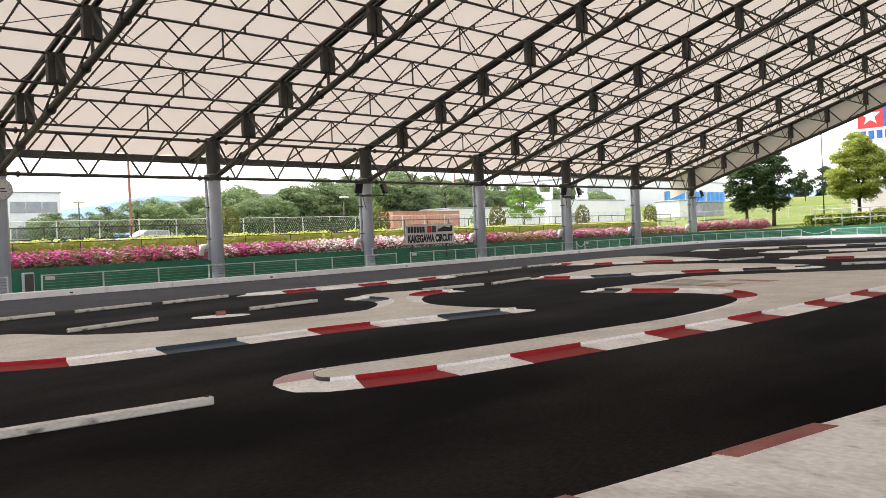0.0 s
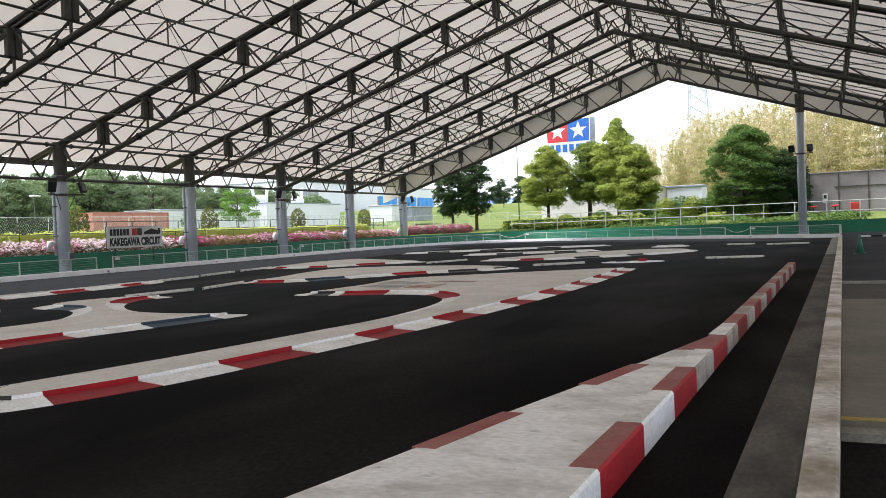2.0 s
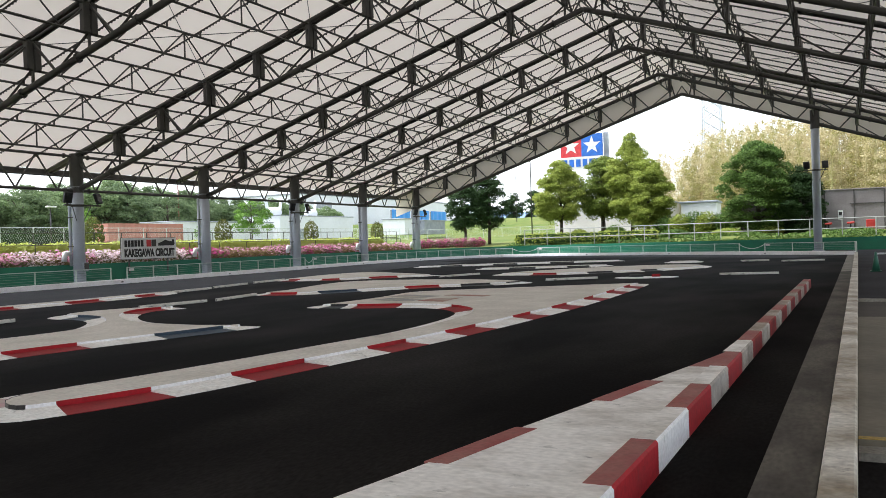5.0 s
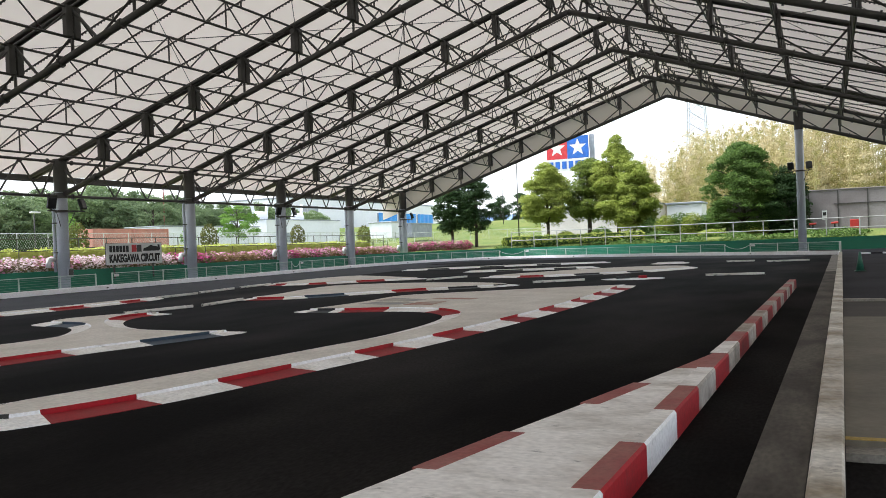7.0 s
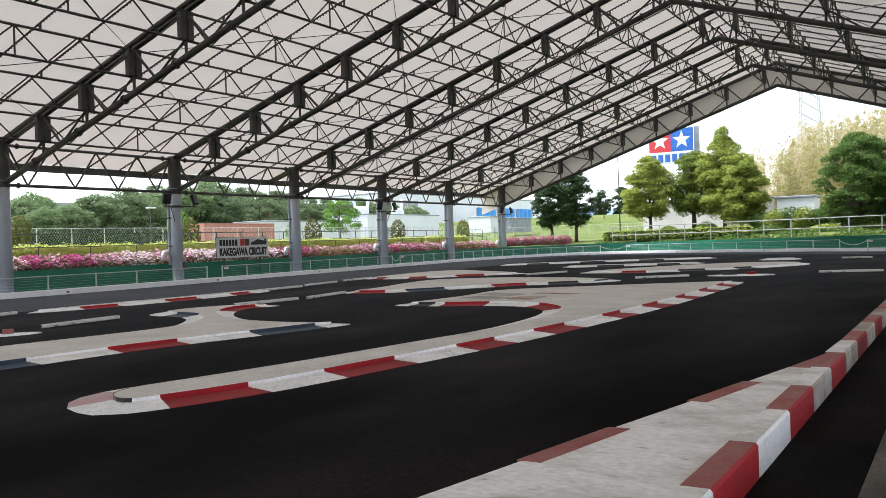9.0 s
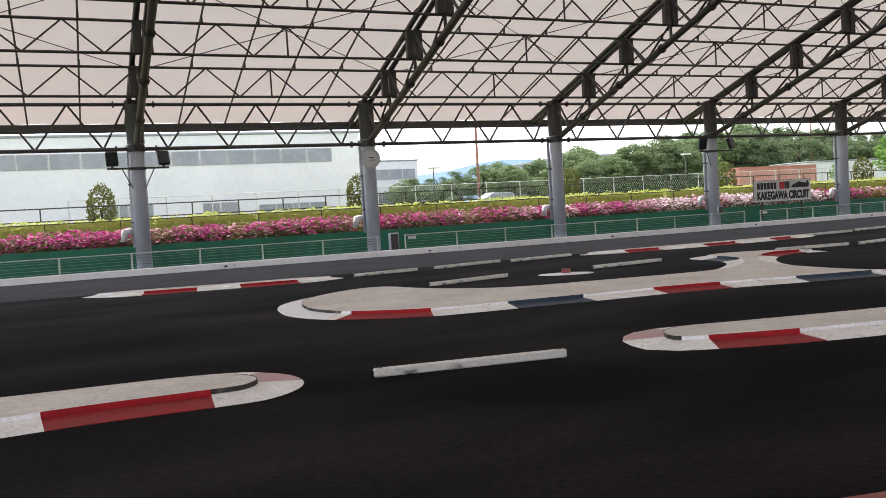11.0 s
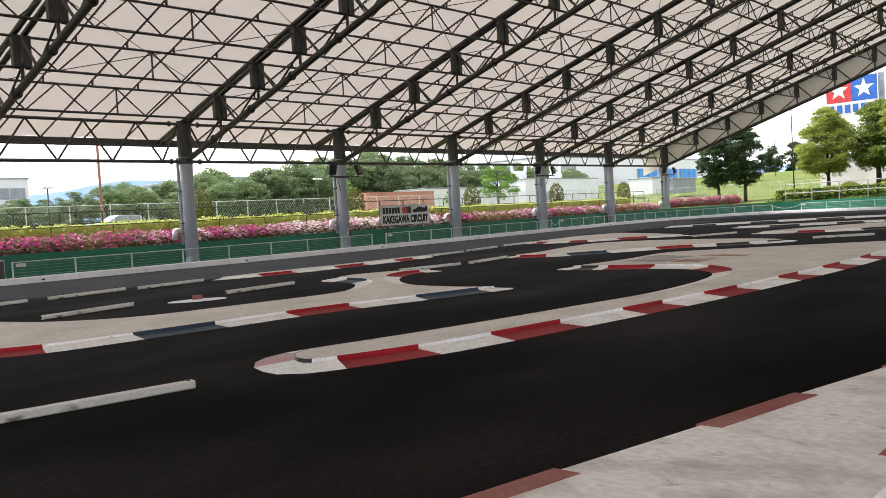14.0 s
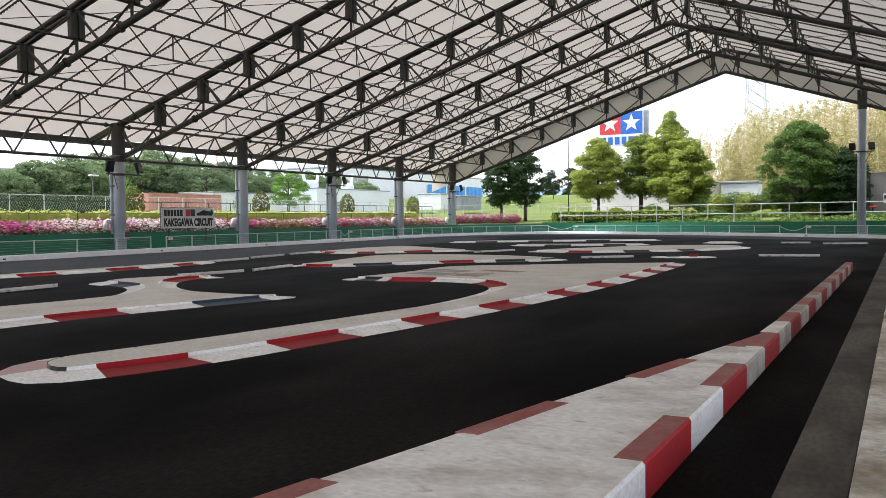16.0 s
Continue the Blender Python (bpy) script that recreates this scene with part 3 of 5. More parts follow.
def eave_truss():
    p = thing("eave_truss", "grey lattice beam along the column heads", "lattice beam", "lattice beams along the eaves")
    h = 1.75
    part("bottom_chord", tubed((0, 0.3, 0), (0, BAY - 0.3, 0), 0.075, 8), STEEL, p)
    part("top_chord", tubed((0, 0.3, h), (0, BAY - 0.3, h), 0.07, 8), STEEL, p)
    part("middle_chord", tubed((-0.7, 0, h * 0.45), (-0.7, BAY, h * 0.45), 0.06, 6), STEEL, p)
    for y in (0.75, BAY - 0.75):
        part("flange", tubed((0, y - 0.03, 0), (0, y + 0.03, 0), 0.14, 10), STEEL, p)
        part("flange", tubed((0, y - 0.03, h), (0, y + 0.03, h), 0.13, 10), STEEL, p)
    n = 4
    for i in range(n):
        a = BAY * i / n
        part("web_bar", tubed((0, max(a, 0.3), h), (0, a + BAY / 8, 0), 0.045, 6), STEEL, p)
        part("web_bar", tubed((0, a + BAY / 8, 0), (0, min(a + BAY / 4, BAY - 0.3), h), 0.045, 6), STEEL, p)
    return p


proto = None
for x in (EAVE_L, EAVE_R):
    for y in FRAMES[:-1]:
        m = pose(x, y, Z_LOW)
        if proto is None:
            proto = eave_truss()
            proto.matrix_basis = m
        else:
            copy_thing(proto, m)


def hall_column(x, y, top, head=Z_LOW + 0.2):
    c = thing("hall_column", "round grey painted steel column of the hall", "column", "columns of the hall", at=(x, y, 0))
    part("shaft", tubed((0, 0, -0.02), (0, 0, top), 0.30, 20), COLUMN, c, smooth=True)
    part("base_plate", boxed((0, 0, 0.02), (0.9, 0.9, 0.05), bevel=0.01), COLUMN, c)
    if x < -30 or x > 10:
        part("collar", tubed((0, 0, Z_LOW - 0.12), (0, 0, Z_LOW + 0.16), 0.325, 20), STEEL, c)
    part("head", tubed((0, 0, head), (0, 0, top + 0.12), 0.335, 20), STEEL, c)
    if x < -30:
        dp = part("downpipe", tubed((-0.26, -0.29, 0.9), (-0.26, -0.29, Z_LOW + 0.2), 0.075, 8), COLUMN, c, smooth=True)
        part("clip", boxed((-0.18, -0.2, 3.4), (0.34, 0.36, 0.06)), DARK_STEEL, dp)
        part("clip", boxed((-0.18, -0.2, 1.9), (0.34, 0.36, 0.06)), DARK_STEEL, dp)
        bm = bmesh.new()
        tube(bm, (-0.3, -0.32, 1.55), (-0.3, -0.62, 1.55), 0.13, 10)
        tube(bm, (-0.3, -0.62, 1.62), (-0.3, -0.70, 1.15), 0.13, 10)
        part("pipe_elbow", bm, WHITE_PLASTIC, c, "white plastic pipe elbow", smooth=True)
    return c


for y in FRAMES:
    hall_column(EAVE_L, y, 6.55)
    hall_column(EAVE_R, y, 6.55)
hall_column(-1.5, FRAMES[-1] + 0.05, low_z(-1.5) + 0.9, low_z(-1.5) - 0.4)

# ---- track islands with notched kerbs ----


def inside_gap(line, i, nrm):
    """How far it is from a point of a closed outline across to the other side."""
    p, best = line[i], 9.0
    n = len(line)
    for j in range(n):
        if min((j - i) % n, (i - j) % n) < 3:
            continue
        a, b = line[j], line[(j + 1) % n]
        e = b - a
        den = nrm.x * e.y - nrm.y * e.x
        if abs(den) < 1e-9:
            continue
        w = a - p
        t = (w.x * e.y - w.y * e.x) / den
        u = (w.x * nrm.y - w.y * nrm.x) / den
        if t > 0.02 and -0.01 <= u <= 1.01:
            best = min(best, t)
    return best


def back(*pts):
    """Far edges of the raised slabs stand a little nearer than they seem."""
    return [(x * 0.972, y * 0.972) for x, y in pts]


def nearest(line, q):
    return min(range(len(line)), key=lambda i: (line[i].x - q[0]) ** 2 + (line[i].y - q[1]) ** 2)


def island(ctrl, notches, height=0.075, apron=0.42, step=0.22, label="raised pale concrete track island with painted notched kerbs", noses=()):
    """Closed outline, counter-clockwise. notches: (from, to, material); noses: (from, to, material) for painted slopes."""
    line = smooth_line(ctrl, step, True)
    area = sum(a.x * b.y - b.x * a.y for a, b in zip(line, line[1:] + line[:1]))
    if area < 0:
        line = line[::-1]
    n = len(line)
    inner = []
    for i in range(n):
        d = (line[(i + 1) % n] - line[i - 1]).normalized()
        nrm = Vector((-d.y, d.x))
        w = min(apron, 0.36 * inside_gap(line, i, nrm))
        inner.append(line[i] + nrm * w)
    for _ in range(2):
        inner = [(inner[i - 1] + inner[i] * 2 + inner[(i + 1) % n]) / 4 for i in range(n)]
    c = sum(line, Vector((0, 0))) / n
    isl = thing("track_island", label, "track island", "track islands", at=(c.x, c.y, 0))
    loc = [p - c for p in line]
    inn = [p - c for p in inner]
    bm = bmesh.new()
    topv = [bm.verts.new((p.x, p.y, height)) for p in inn]
    lowv = [bm.verts.new((p.x, p.y, -0.01)) for p in inn]
    for tri in tessellate_polygon([[Vector((p.x, p.y, 0)) for p in inn]]):
        if len(set(tri)) == 3:
            bm.faces.new([topv[q] for q in tri])
    for q in range(n):
        bm.faces.new((lowv[q], lowv[(q + 1) % n], topv[(q + 1) % n], topv[q]))
    part("slab", bm, CONCRETE, isl)
    kind = [None] * n
    for seg, sloped in ((notches, False), (noses, True)):
        for a, b, m in seg:
            i, j = nearest(line, a), nearest(line, b)
            if (j - i) % n > n / 2:
                i, j = j, i
            while i != j:
                kind[i] = (m, sloped)
                i = (i + 1) % n
    runs, i0 = [], 0
    start = next((i for i in range(n) if kind[i] != kind[i - 1]), 0)
    i = start
    while i < start + n:
        j = i
        while j < start + n and kind[j % n] == kind[i % n] and j - i < 14:
            j += 1
        runs.append((i, j, kind[i % n]))
        i = j
    for i, j, kd in runs:
        bm = bmesh.new()
        notch = kd is not None
        zt = (0.036 if kd[1] else 0.024) if notch else 0.046
        A = [bm.verts.new((*loc[q % n], 0.006)) for q in range(i, j + 1)]
        B = [bm.verts.new((*(inn[q % n] * 0.995 + loc[q % n] * 0.005), zt)) for q in range(i, j + 1)]
        F = [bm.verts.new((*inn[q % n], -0.01)) for q in range(i, j + 1)]
        E_ = [bm.verts.new((*loc[q % n], -0.01)) for q in range(i, j + 1)]
        for q in range(j - i):
            bm.faces.new((A[q], A[q + 1], B[q + 1], B[q]))
            bm.faces.new((E_[q + 1], E_[q], A[q], A[q + 1])[::-1])
        bm.faces.new((A[0], B[0], F[0], E_[0]))
        bm.faces.new((A[-1], E_[-1], F[-1], B[-1]))
        m = kd[0] if kd else KERB_WHITE
        k = part("kerb_notch" if notch else "kerb_slope", bm, RED_FLOOR if m is KERB_RED else m, isl)
        if notch:
            bm = bmesh.new()
            T = [bm.verts.new((*(inn[q % n] * 0.98 + loc[q % n] * 0.02), height + 0.003)) for q in range(i, j + 1)]
            U = [bm.verts.new((*(inn[q % n] * 0.98 + loc[q % n] * 0.02), 0.02)) for q in range(i, j + 1)]
            T2 = [bm.verts.new((*(inn[q % n] * 1.0), height + 0.003)) for q in range(i, j + 1)]
            for q in range(j - i):
                bm.faces.new((U[q], U[q + 1], T[q + 1], T[q]))
                bm.faces.new((T[q], T[q + 1], T2[q + 1], T2[q]))
            part("lip", bm, LIP_DARK if kd[1] else m, k)
        else:
            bm = bmesh.new()
            T = [bm.verts.new((*(inn[q % n] * 0.985 + loc[q % n] * 0.015), height + 0.001)) for q in range(i, j + 1)]
            U = [bm.verts.new((*(inn[q % n] * 0.93 + loc[q % n] * 0.07), 0.04)) for q in range(i, j + 1)]
            for q in range(j - i):
                bm.faces.new((U[q], U[q + 1], T[q + 1], T[q]))
            part("lip", bm, BRIGHT_WHITE, k, "white-painted step")
    return isl


# long divider with the wide triangular head
front = [((-6.6, 5.55), (-6.2, 6.75)), ((-6.05, 7.75), (-5.8, 8.95)), ((-5.65, 10.2), (-5.5, 11.2)), ((-5.35, 12.5), (-5.3, 13.6)), ((-5.25, 15.0), (-5.2, 16.1)), ((-5.2, 17.3), (-5.2, 18.4)), ((-5.2, 19.7), (-5.2, 20.7)), ((-5.2, 22.1), (-5.25, 23.1)), ((-5.3, 24.4), (-5.35, 25.3))]
island([(-7.85, 5.45), (-7.3, 5.15), (-6.75, 5.3), (-6.2, 6.7), (-5.85, 8.8), (-5.45, 12), (-5.2, 16), (-5.15, 20), (-5.35, 26.0), *back((-5.85, 27.3), (-7.6, 26.4), (-10, 24.9), (-12.1, 23.2), (-12.1, 20.5)), (-11.9, 18.3), (-11.9, 17.4), (-10.6, 17.35), (-9.3, 17.6), (-8.3, 17.35), (-7.45, 16.4), (-7.05, 15.0), *back((-7.12, 13.2), (-7.36, 11.4), (-7.76, 8.8), (-8.08, 7.2), (-8.3, 6.2))],
       [(a, b, KERB_RED) for a, b in front] + [((-10.6, 17.35), (-9.5, 17.55), KERB_RED), ((-8.3, 17.35), (-7.4, 16.35), KERB_RED), ((-11.4, 17.4), (-10.75, 17.35), KERB_DARK)],
       noses=[((-8.02, 6.0), (-7.62, 5.3), PINK), ((-7.62, 5.28), (-6.7, 5.35), KERB_WHITE)])
# second island with the horned end
island([(-15.5, 3.42), (-14.9, 3.18), (-14.3, 3.06), (-13.4, 3.02), (-12.5, 3.32), (-11.95, 3.85), (-11.45, 4.7), (-11.25, 6.0), (-11.1, 7.3), (-11.0, 8.6), (-10.75, 10), (-10.4, 11.3), (-10.1, 12.5), (-10.1, 13.2), *back((-11.4, 13.45), (-12.9, 13.7), (-14.2, 14.3)), (-15.1, 15.1), (-15.7, 16.3), *back((-15.9, 17.6), (-17.1, 17.4), (-17.8, 16.2)), (-17.4, 15.0), (-17.0, 14.1), (-15.6, 13.8), (-14.6, 13.1), *back((-14.1, 12.2), (-13.95, 11.2), (-14.1, 10.1), (-14.3, 8.9), (-14.6, 7.6), (-15.7, 6.75)), (-16.3, 6.3), (-16.9, 5.9), (-17.0, 5.3), (-16.7, 4.6), (-16.15, 3.95)],
       [((-12.2, 3.5), (-11.45, 4.7), KERB_RED), ((-11.25, 6.05), (-11.1, 7.2), KERB_BLUE), ((-11.0, 8.6), (-10.8, 9.85), KERB_RED), ((-10.5, 11.1), (-10.12, 12.5), KERB_BLUE), ((-16.4, 14.0), (-15.4, 13.7), KERB_BLUE), ((-15.2, 15.2), (-15.75, 16.5), KERB_RED)],
       noses=[((-16.0, 3.8), (-12.5, 3.32), BRIGHT_WHITE)])
# third island, behind the head
island([(-17.2, 22.1), (-15.9, 21.9), (-14.9, 22.6), (-13.6, 24.2), (-12.4, 25.6), (-11.2, 26.3), (-10.2, 27.2), (-9.8, 28.2), *back((-11.3, 30.1), (-13.6, 31.0), (-16.5, 31.2), (-18.6, 30.0), (-18.6, 27.5), (-17.9, 24.6))],
       [((-16.6, 21.95), (-15.6, 22.1), KERB_RED), ((-14.9, 22.7), (-14.1, 23.6), KERB_BLUE), ((-13.0, 24.9), (-12.2, 25.7), KERB_RED), ((-11.6, 26.1), (-10.7, 26.7), KERB_DARK)],
       noses=[((-10.2, 27.2), (-10.2, 29.1), BRIGHT_WHITE)])
# fourth island
island([(-23.1, 31.4), (-21.4, 31.1), (-20.0, 31.5), (-18.6, 33.0), (-17.4, 33.9), (-16.6, 34.9), *back((-18.0, 36.8), (-20.6, 38.8), (-23.4, 40.6), (-24.6, 38.0), (-24.3, 34.4))],
       [((-22.6, 31.3), (-21.9, 31.15), KERB_RED), ((-20.8, 31.2), (-19.9, 31.6), KERB_RED), ((-18.9, 32.7), (-17.9, 33.6), KERB_RED)],
       noses=[((-16.7, 34.8), (-17.0, 35.9), BRIGHT_WHITE)])


def strip_island(ctrl, width, notches, label):
    """A long narrow island along a centre line."""
    mid = smooth_line(ctrl, 1.0)
    L, R = [], []
    n = len(mid)
    for i, p in enumerate(mid):
        d = (mid[min(i + 1, n - 1)] - mid[max(i - 1, 0)]).normalized()
        nrm = Vector((-d.y, d.x))
        w = width / 2 * min(1.0, 0.25 + 1.6 * math.sin(math.pi * i / (n - 1)))
        L.append(p + nrm * w)
        R.append(p - nrm * w)
    island([(p.x, p.y) for p in R] + [(p.x, p.y) for p in L[::-1]], notches, apron=0.32, label=label)


strip_island([(-21.9, 14.2), (-21.6, 17), (-21.5, 20), (-21.7, 23.4)], 1.3, [((-21.1, 15.3), (-20.95, 16.6), KERB_RED), ((-20.9, 18.2), (-20.85, 19.4), KERB_RED), ((-20.85, 20.9), (-20.95, 22.0), KERB_RED)], "narrow white kerb island with faded red notches")
strip_island([(-22.1, 0.2), (-21.6, 2.2), (-21.3, 4.2), (-21.1, 6.2)], 1.3, [((-21.2, 1.4), (-20.9, 2.6), KERB_RED), ((-20.75, 3.6), (-20.6, 5.0), KERB_RED)], "narrow white kerb island with faded red notches")
strip_island([(-24.0, 47.0), (-21.0, 49.3), (-17.0, 51.4), (-12.4, 53.0)], 2.2, [((-22.4, 47.2), (-21.3, 48.0), KERB_DARK), ((-19.6, 49.1), (-18.3, 49.9), KERB_DARK), ((-16.3, 50.6), (-15.0, 51.1), KERB_DARK)], "narrow white kerb island with black notches")
strip_island([(-17.8, 42.2), (-14.5, 43.0), (-11.0, 44.4)], 2.0, [((-15.7, 41.8), (-14.4, 42.1), KERB_DARK), ((-12.9, 42.8), (-11.9, 43.2), KERB_DARK)], "narrow white kerb island with black notches")
island([(-13.9, 34.7), (-12.4, 34.1), (-10.8, 34.2), (-8.9, 35.2), (-6.9, 37.0), (-5.4, 39.8), (-6.0, 42.2), (-8.2, 42.8), (-10.6, 41.2), (-12.9, 37.8)],
       [((-12.0, 34.1), (-10.8, 34.2), KERB_RED), ((-9.6, 34.8), (-8.6, 35.4), KERB_DARK), ((-7.6, 36.3), (-6.9, 37.0), KERB_DARK)])
strip_island([(-8.8, 47.6), (-7.9, 47.9), (-6.9, 48.4)], 2.0, [], "small white kerb island")
# round and oval marker plates with blocks on them


def marker_plate(x, y, rx, ry, rz, blocks):
    m = thing("marker_plate", "low white domed marker plate with painted block on the track", "track marker", "marker plates", at=(x, y, 0.0), rz=rz)
    bm = bmesh.new()
    rings = []
    for f, z in ((1, 0.006), (0.97, 0.018), (0.6, 0.03), (0.2, 0.035)):
        rings.append([bm.verts.new((rx * f * math.cos(6.28319 * i / 28), ry * f * math.sin(6.28319 * i / 28), z)) for i in range(28)])
    for a, b in zip(rings, rings[1:]):
        for i in range(28):
            bm.faces.new((a[i], a[(i + 1) % 28], b[(i + 1) % 28], b[i]))
    bm.faces.new(rings[-1])
    part("plate", bm, BRIGHT_WHITE, m, smooth=True)
    for bx, s, mt in blocks:
        part("block", boxed((bx, 0, 0.075), (s, 0.16, 0.10), bevel=0.012), mt, m, "small painted block")


marker_plate(-16.1, 9.9, 0.62, 0.34, 62, [(0.0, 0.2, FADED_RED)])
marker_plate(-6.4, 31.0, 1.15, 0.75, 10, [(0.35, 0.3, KERB_RED), (-0.35, 0.5, KERB_DARK)])

# ---- straight timber bars lying on the track ----


def barrier_bar(a, b, s=0.082):
    a, b = Vector((*a, 0)), Vector((*b, 0))
    d = b - a
    L = d.length
    o = thing("track_bar", "long white-painted scuffed timber bar lying on the track", "track bar", "timber bars on the track", at=(a.x, a.y, 0), rz=math.degrees(math.atan2(d.y, d.x)))
    part("bar", boxed((L / 2, 0, s / 2 + 0.002), (L, s, s), bevel=0.012), BAR_WHITE, o)
    for x in (0.06, L - 0.06):
        part("bolt", tubed((x, 0, s), (x, 0, s + 0.01), 0.022, 8), BLACK, o)
    for x in (0.003, L - 0.003):
        part("end_bolt", tubed((x - 0.008, 0, s * 0.5), (x + 0.008, 0, s * 0.5), 0.02, 8), BLACK, o)
    return o


BAR_WHITE = mat("scuffed_white_timber", (0.66, 0.64, 0.60), (0.14, 0.13, 0.12), rough=0.7, scale=9, fine=45, fine_amount=0.15, spread=(0.60, 0.72), stretch=(0.45, 1, 1))
for a, b in (((-7.52, 2.4), (-7.22, 4.3)), ((-21.1, 6.6), (-21.4, 8.5)), ((-21.4, 9.0), (-21.9, 11.3)), ((-16.3, 6.7), (-16.8, 8.8)), ((-21.6, 11.5), (-22.0, 13.8)), ((-16.8, 11.1), (-17.1, 13.3)),
             ((-21.7, 23.2), (-21.9, 25.6)), ((-22.2, 26.1), (-22.7, 28.8)), ((-22.9, 29.5), (-23.2, 32.1)), ((-16.5, 19.5), (-17.0, 22.0)), ((-16.9, 16.9), (-16.6, 19.2)),
             ((-15.8, 33.2), (-14.9, 35.6)), ((-9.7, 29.4), (-8.1, 30.6)), ((-4.0, 32.3), (-2.0, 32.7)), ((-2.7, 46.2), (-0.7, 46.8)), ((-4.8, 47.6), (-3.4, 47.8))):
    barrier_bar(a, b)

# ---- nose of the next island, near the driver's side ----
island([(-7.25, -3.0), (-7.22, 0.0), (-7.19, 0.9), (-7.2, 1.3), (-7.36, 1.56), (-7.58, 1.73), (-7.85, 1.81), (-8.2, 1.77), (-8.55, 1.56), (-8.8, 1.15), (-8.95, 0.0), (-9.0, -3.0)],
       [((-7.22, -0.45), (-7.19, 0.88), KERB_RED), ((-7.25, -2.8), (-7.24, -1.6), KERB_RED)], noses=[((-7.8, 1.8), (-8.6, 1.5), PINK), ((-7.19, 1.0), (-7.8, 1.8), KERB_WHITE)])

# ---- raised kerb in front of the drivers ----
raised = thing("raised_kerb", "red and white painted concrete kerb beside the drivers' wall", "kerb")
KX = lambda y: -1.045 + 0.0172 * (y - 5)
KTOP = 0.22


def kerb_left(y):
    if y < 9.8:
        return float(np.interp(y, [-6, 2.47, 3.4, 4.45, 5.5, 6.6, 7.65, 8.8, 9.8], [-4.1, -2.63, -2.45, -2.23, -2.03, -1.79, -1.57, -1.33, -1.14]))
    return KX(y) - 0.175


bounds = [-3.0 + 1.07 * i for i in range(27)]
bounds = [b + (5.40 - bounds[8]) for b in bounds]
for i, (a, b) in enumerate(zip(bounds, bounds[1:])):
    if a > 24.6:
        break
    red = i % 2 == 1
    bm = bmesh.new()
    xr = [KX(a), KX(b)]
    wide = b < 10.3
    xl = [xr[0] - 0.17, xr[1] - 0.17] if wide else [kerb_left(a), kerb_left(b)]
    lo = [bm.verts.new(v) for v in ((xl[0], a, 0), (xr[0], a, 0), (xr[1], b - 0.006, 0), (xl[1], b - 0.006, 0))]
    hi = [bm.verts.new(v) for v in ((xl[0], a, KTOP), (xr[0] - 0.015, a, KTOP), (xr[1] - 0.015, b - 0.006, KTOP), (xl[1], b - 0.006, KTOP))]
    mid = [bm.verts.new((xr[0], a, KTOP - 0.02)), bm.verts.new((xr[1], b - 0.006, KTOP - 0.02))]
    bm.faces.new(hi)
    bm.faces.new((lo[1], lo[2], mid[1], mid[0]))
    bm.faces.new((mid[0], mid[1], hi[2], hi[1]))
    bm.faces.new((lo[0], lo[3], hi[3], hi[0]))
    bm.faces.new((lo[0], lo[1], mid[0], hi[1], hi[0]))
    bm.faces.new((lo[3], lo[2], mid[1], hi[2], hi[3]))
    bm.faces.ensure_lookup_table()
    bm.faces[0].material_index = 1
    part("kerb_block", bm, [GRIMY_RED if a > 9.5 else KERB_RED, FADED_RED] if red else [GRIMY_WHITE if a > 9.5 else DIRTY_WHITE if a > 7.4 else BRIGHT_WHITE, GRIMY_TOP if a > 10 else SLAB_STAINED], raised)
    if wide:
        bm = bmesh.new()
        x0, x1 = kerb_left(a), kerb_left(b)
        zs = 0.205
        top = [bm.verts.new(v) for v in ((x0 + 0.012, a, zs), (xl[0], a, zs), (xl[1], b, zs), (x1 + 0.012, b, zs))]
        low = [bm.verts.new((x0, a, zs - 0.015)), bm.verts.new((x1, b, zs - 0.015))]
        foot = [bm.verts.new((x0 - 0.015, a, 0)), bm.verts.new((x1 - 0.015, b, 0))]
        bm.faces.new(top)
        bm.faces.new((low[0], top[0], top[3], low[1]))
        bm.faces.new((foot[0], low[0], low[1], foot[1]))
        part("kerb_slab", bm, FADED_RED if red and b > 9.0 else SLAB_STAINED, raised)
        if red and b < 9.0:
            y0, y1 = a + 0.17, b + 0.13
            x0, x1 = kerb_left(y0), kerb_left(y1)
            bm = bmesh.new()
            prism(bm, [(x0 - 0.02, y0), (x0 + 0.135, y0), (x1 + 0.135, y1), (x1 - 0.02, y1)], 0.0, zs + 0.004)
            part("painted_edge", bm, FADED_RED, raised, "worn red painted edge")

# ---- drivers' wall and the concrete strip along it ----
WX = lambda y: 0.06 + 0.0172 * (y - 4.6)
strip_ob = thing("wall_footing", "dark stained concrete strip along the drivers' wall, paler at its far end", "strip", kind="structure")
# lengths from y 34 on take a paler material than the nearer ones
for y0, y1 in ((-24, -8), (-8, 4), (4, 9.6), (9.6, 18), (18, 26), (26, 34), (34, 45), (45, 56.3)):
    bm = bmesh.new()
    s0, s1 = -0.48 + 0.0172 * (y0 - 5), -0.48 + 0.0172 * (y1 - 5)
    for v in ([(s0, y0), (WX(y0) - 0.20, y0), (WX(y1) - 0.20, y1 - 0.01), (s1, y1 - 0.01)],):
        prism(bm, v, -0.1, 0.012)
    part("strip_length", bm, STRIP_SCUFFED if y0 < 30 else EDGE_CONC, strip_ob)
drivers_wall = thing("drivers_wall", "low white-painted concrete wall with dirty stained top", "wall", kind="structure")
y0 = -20.0
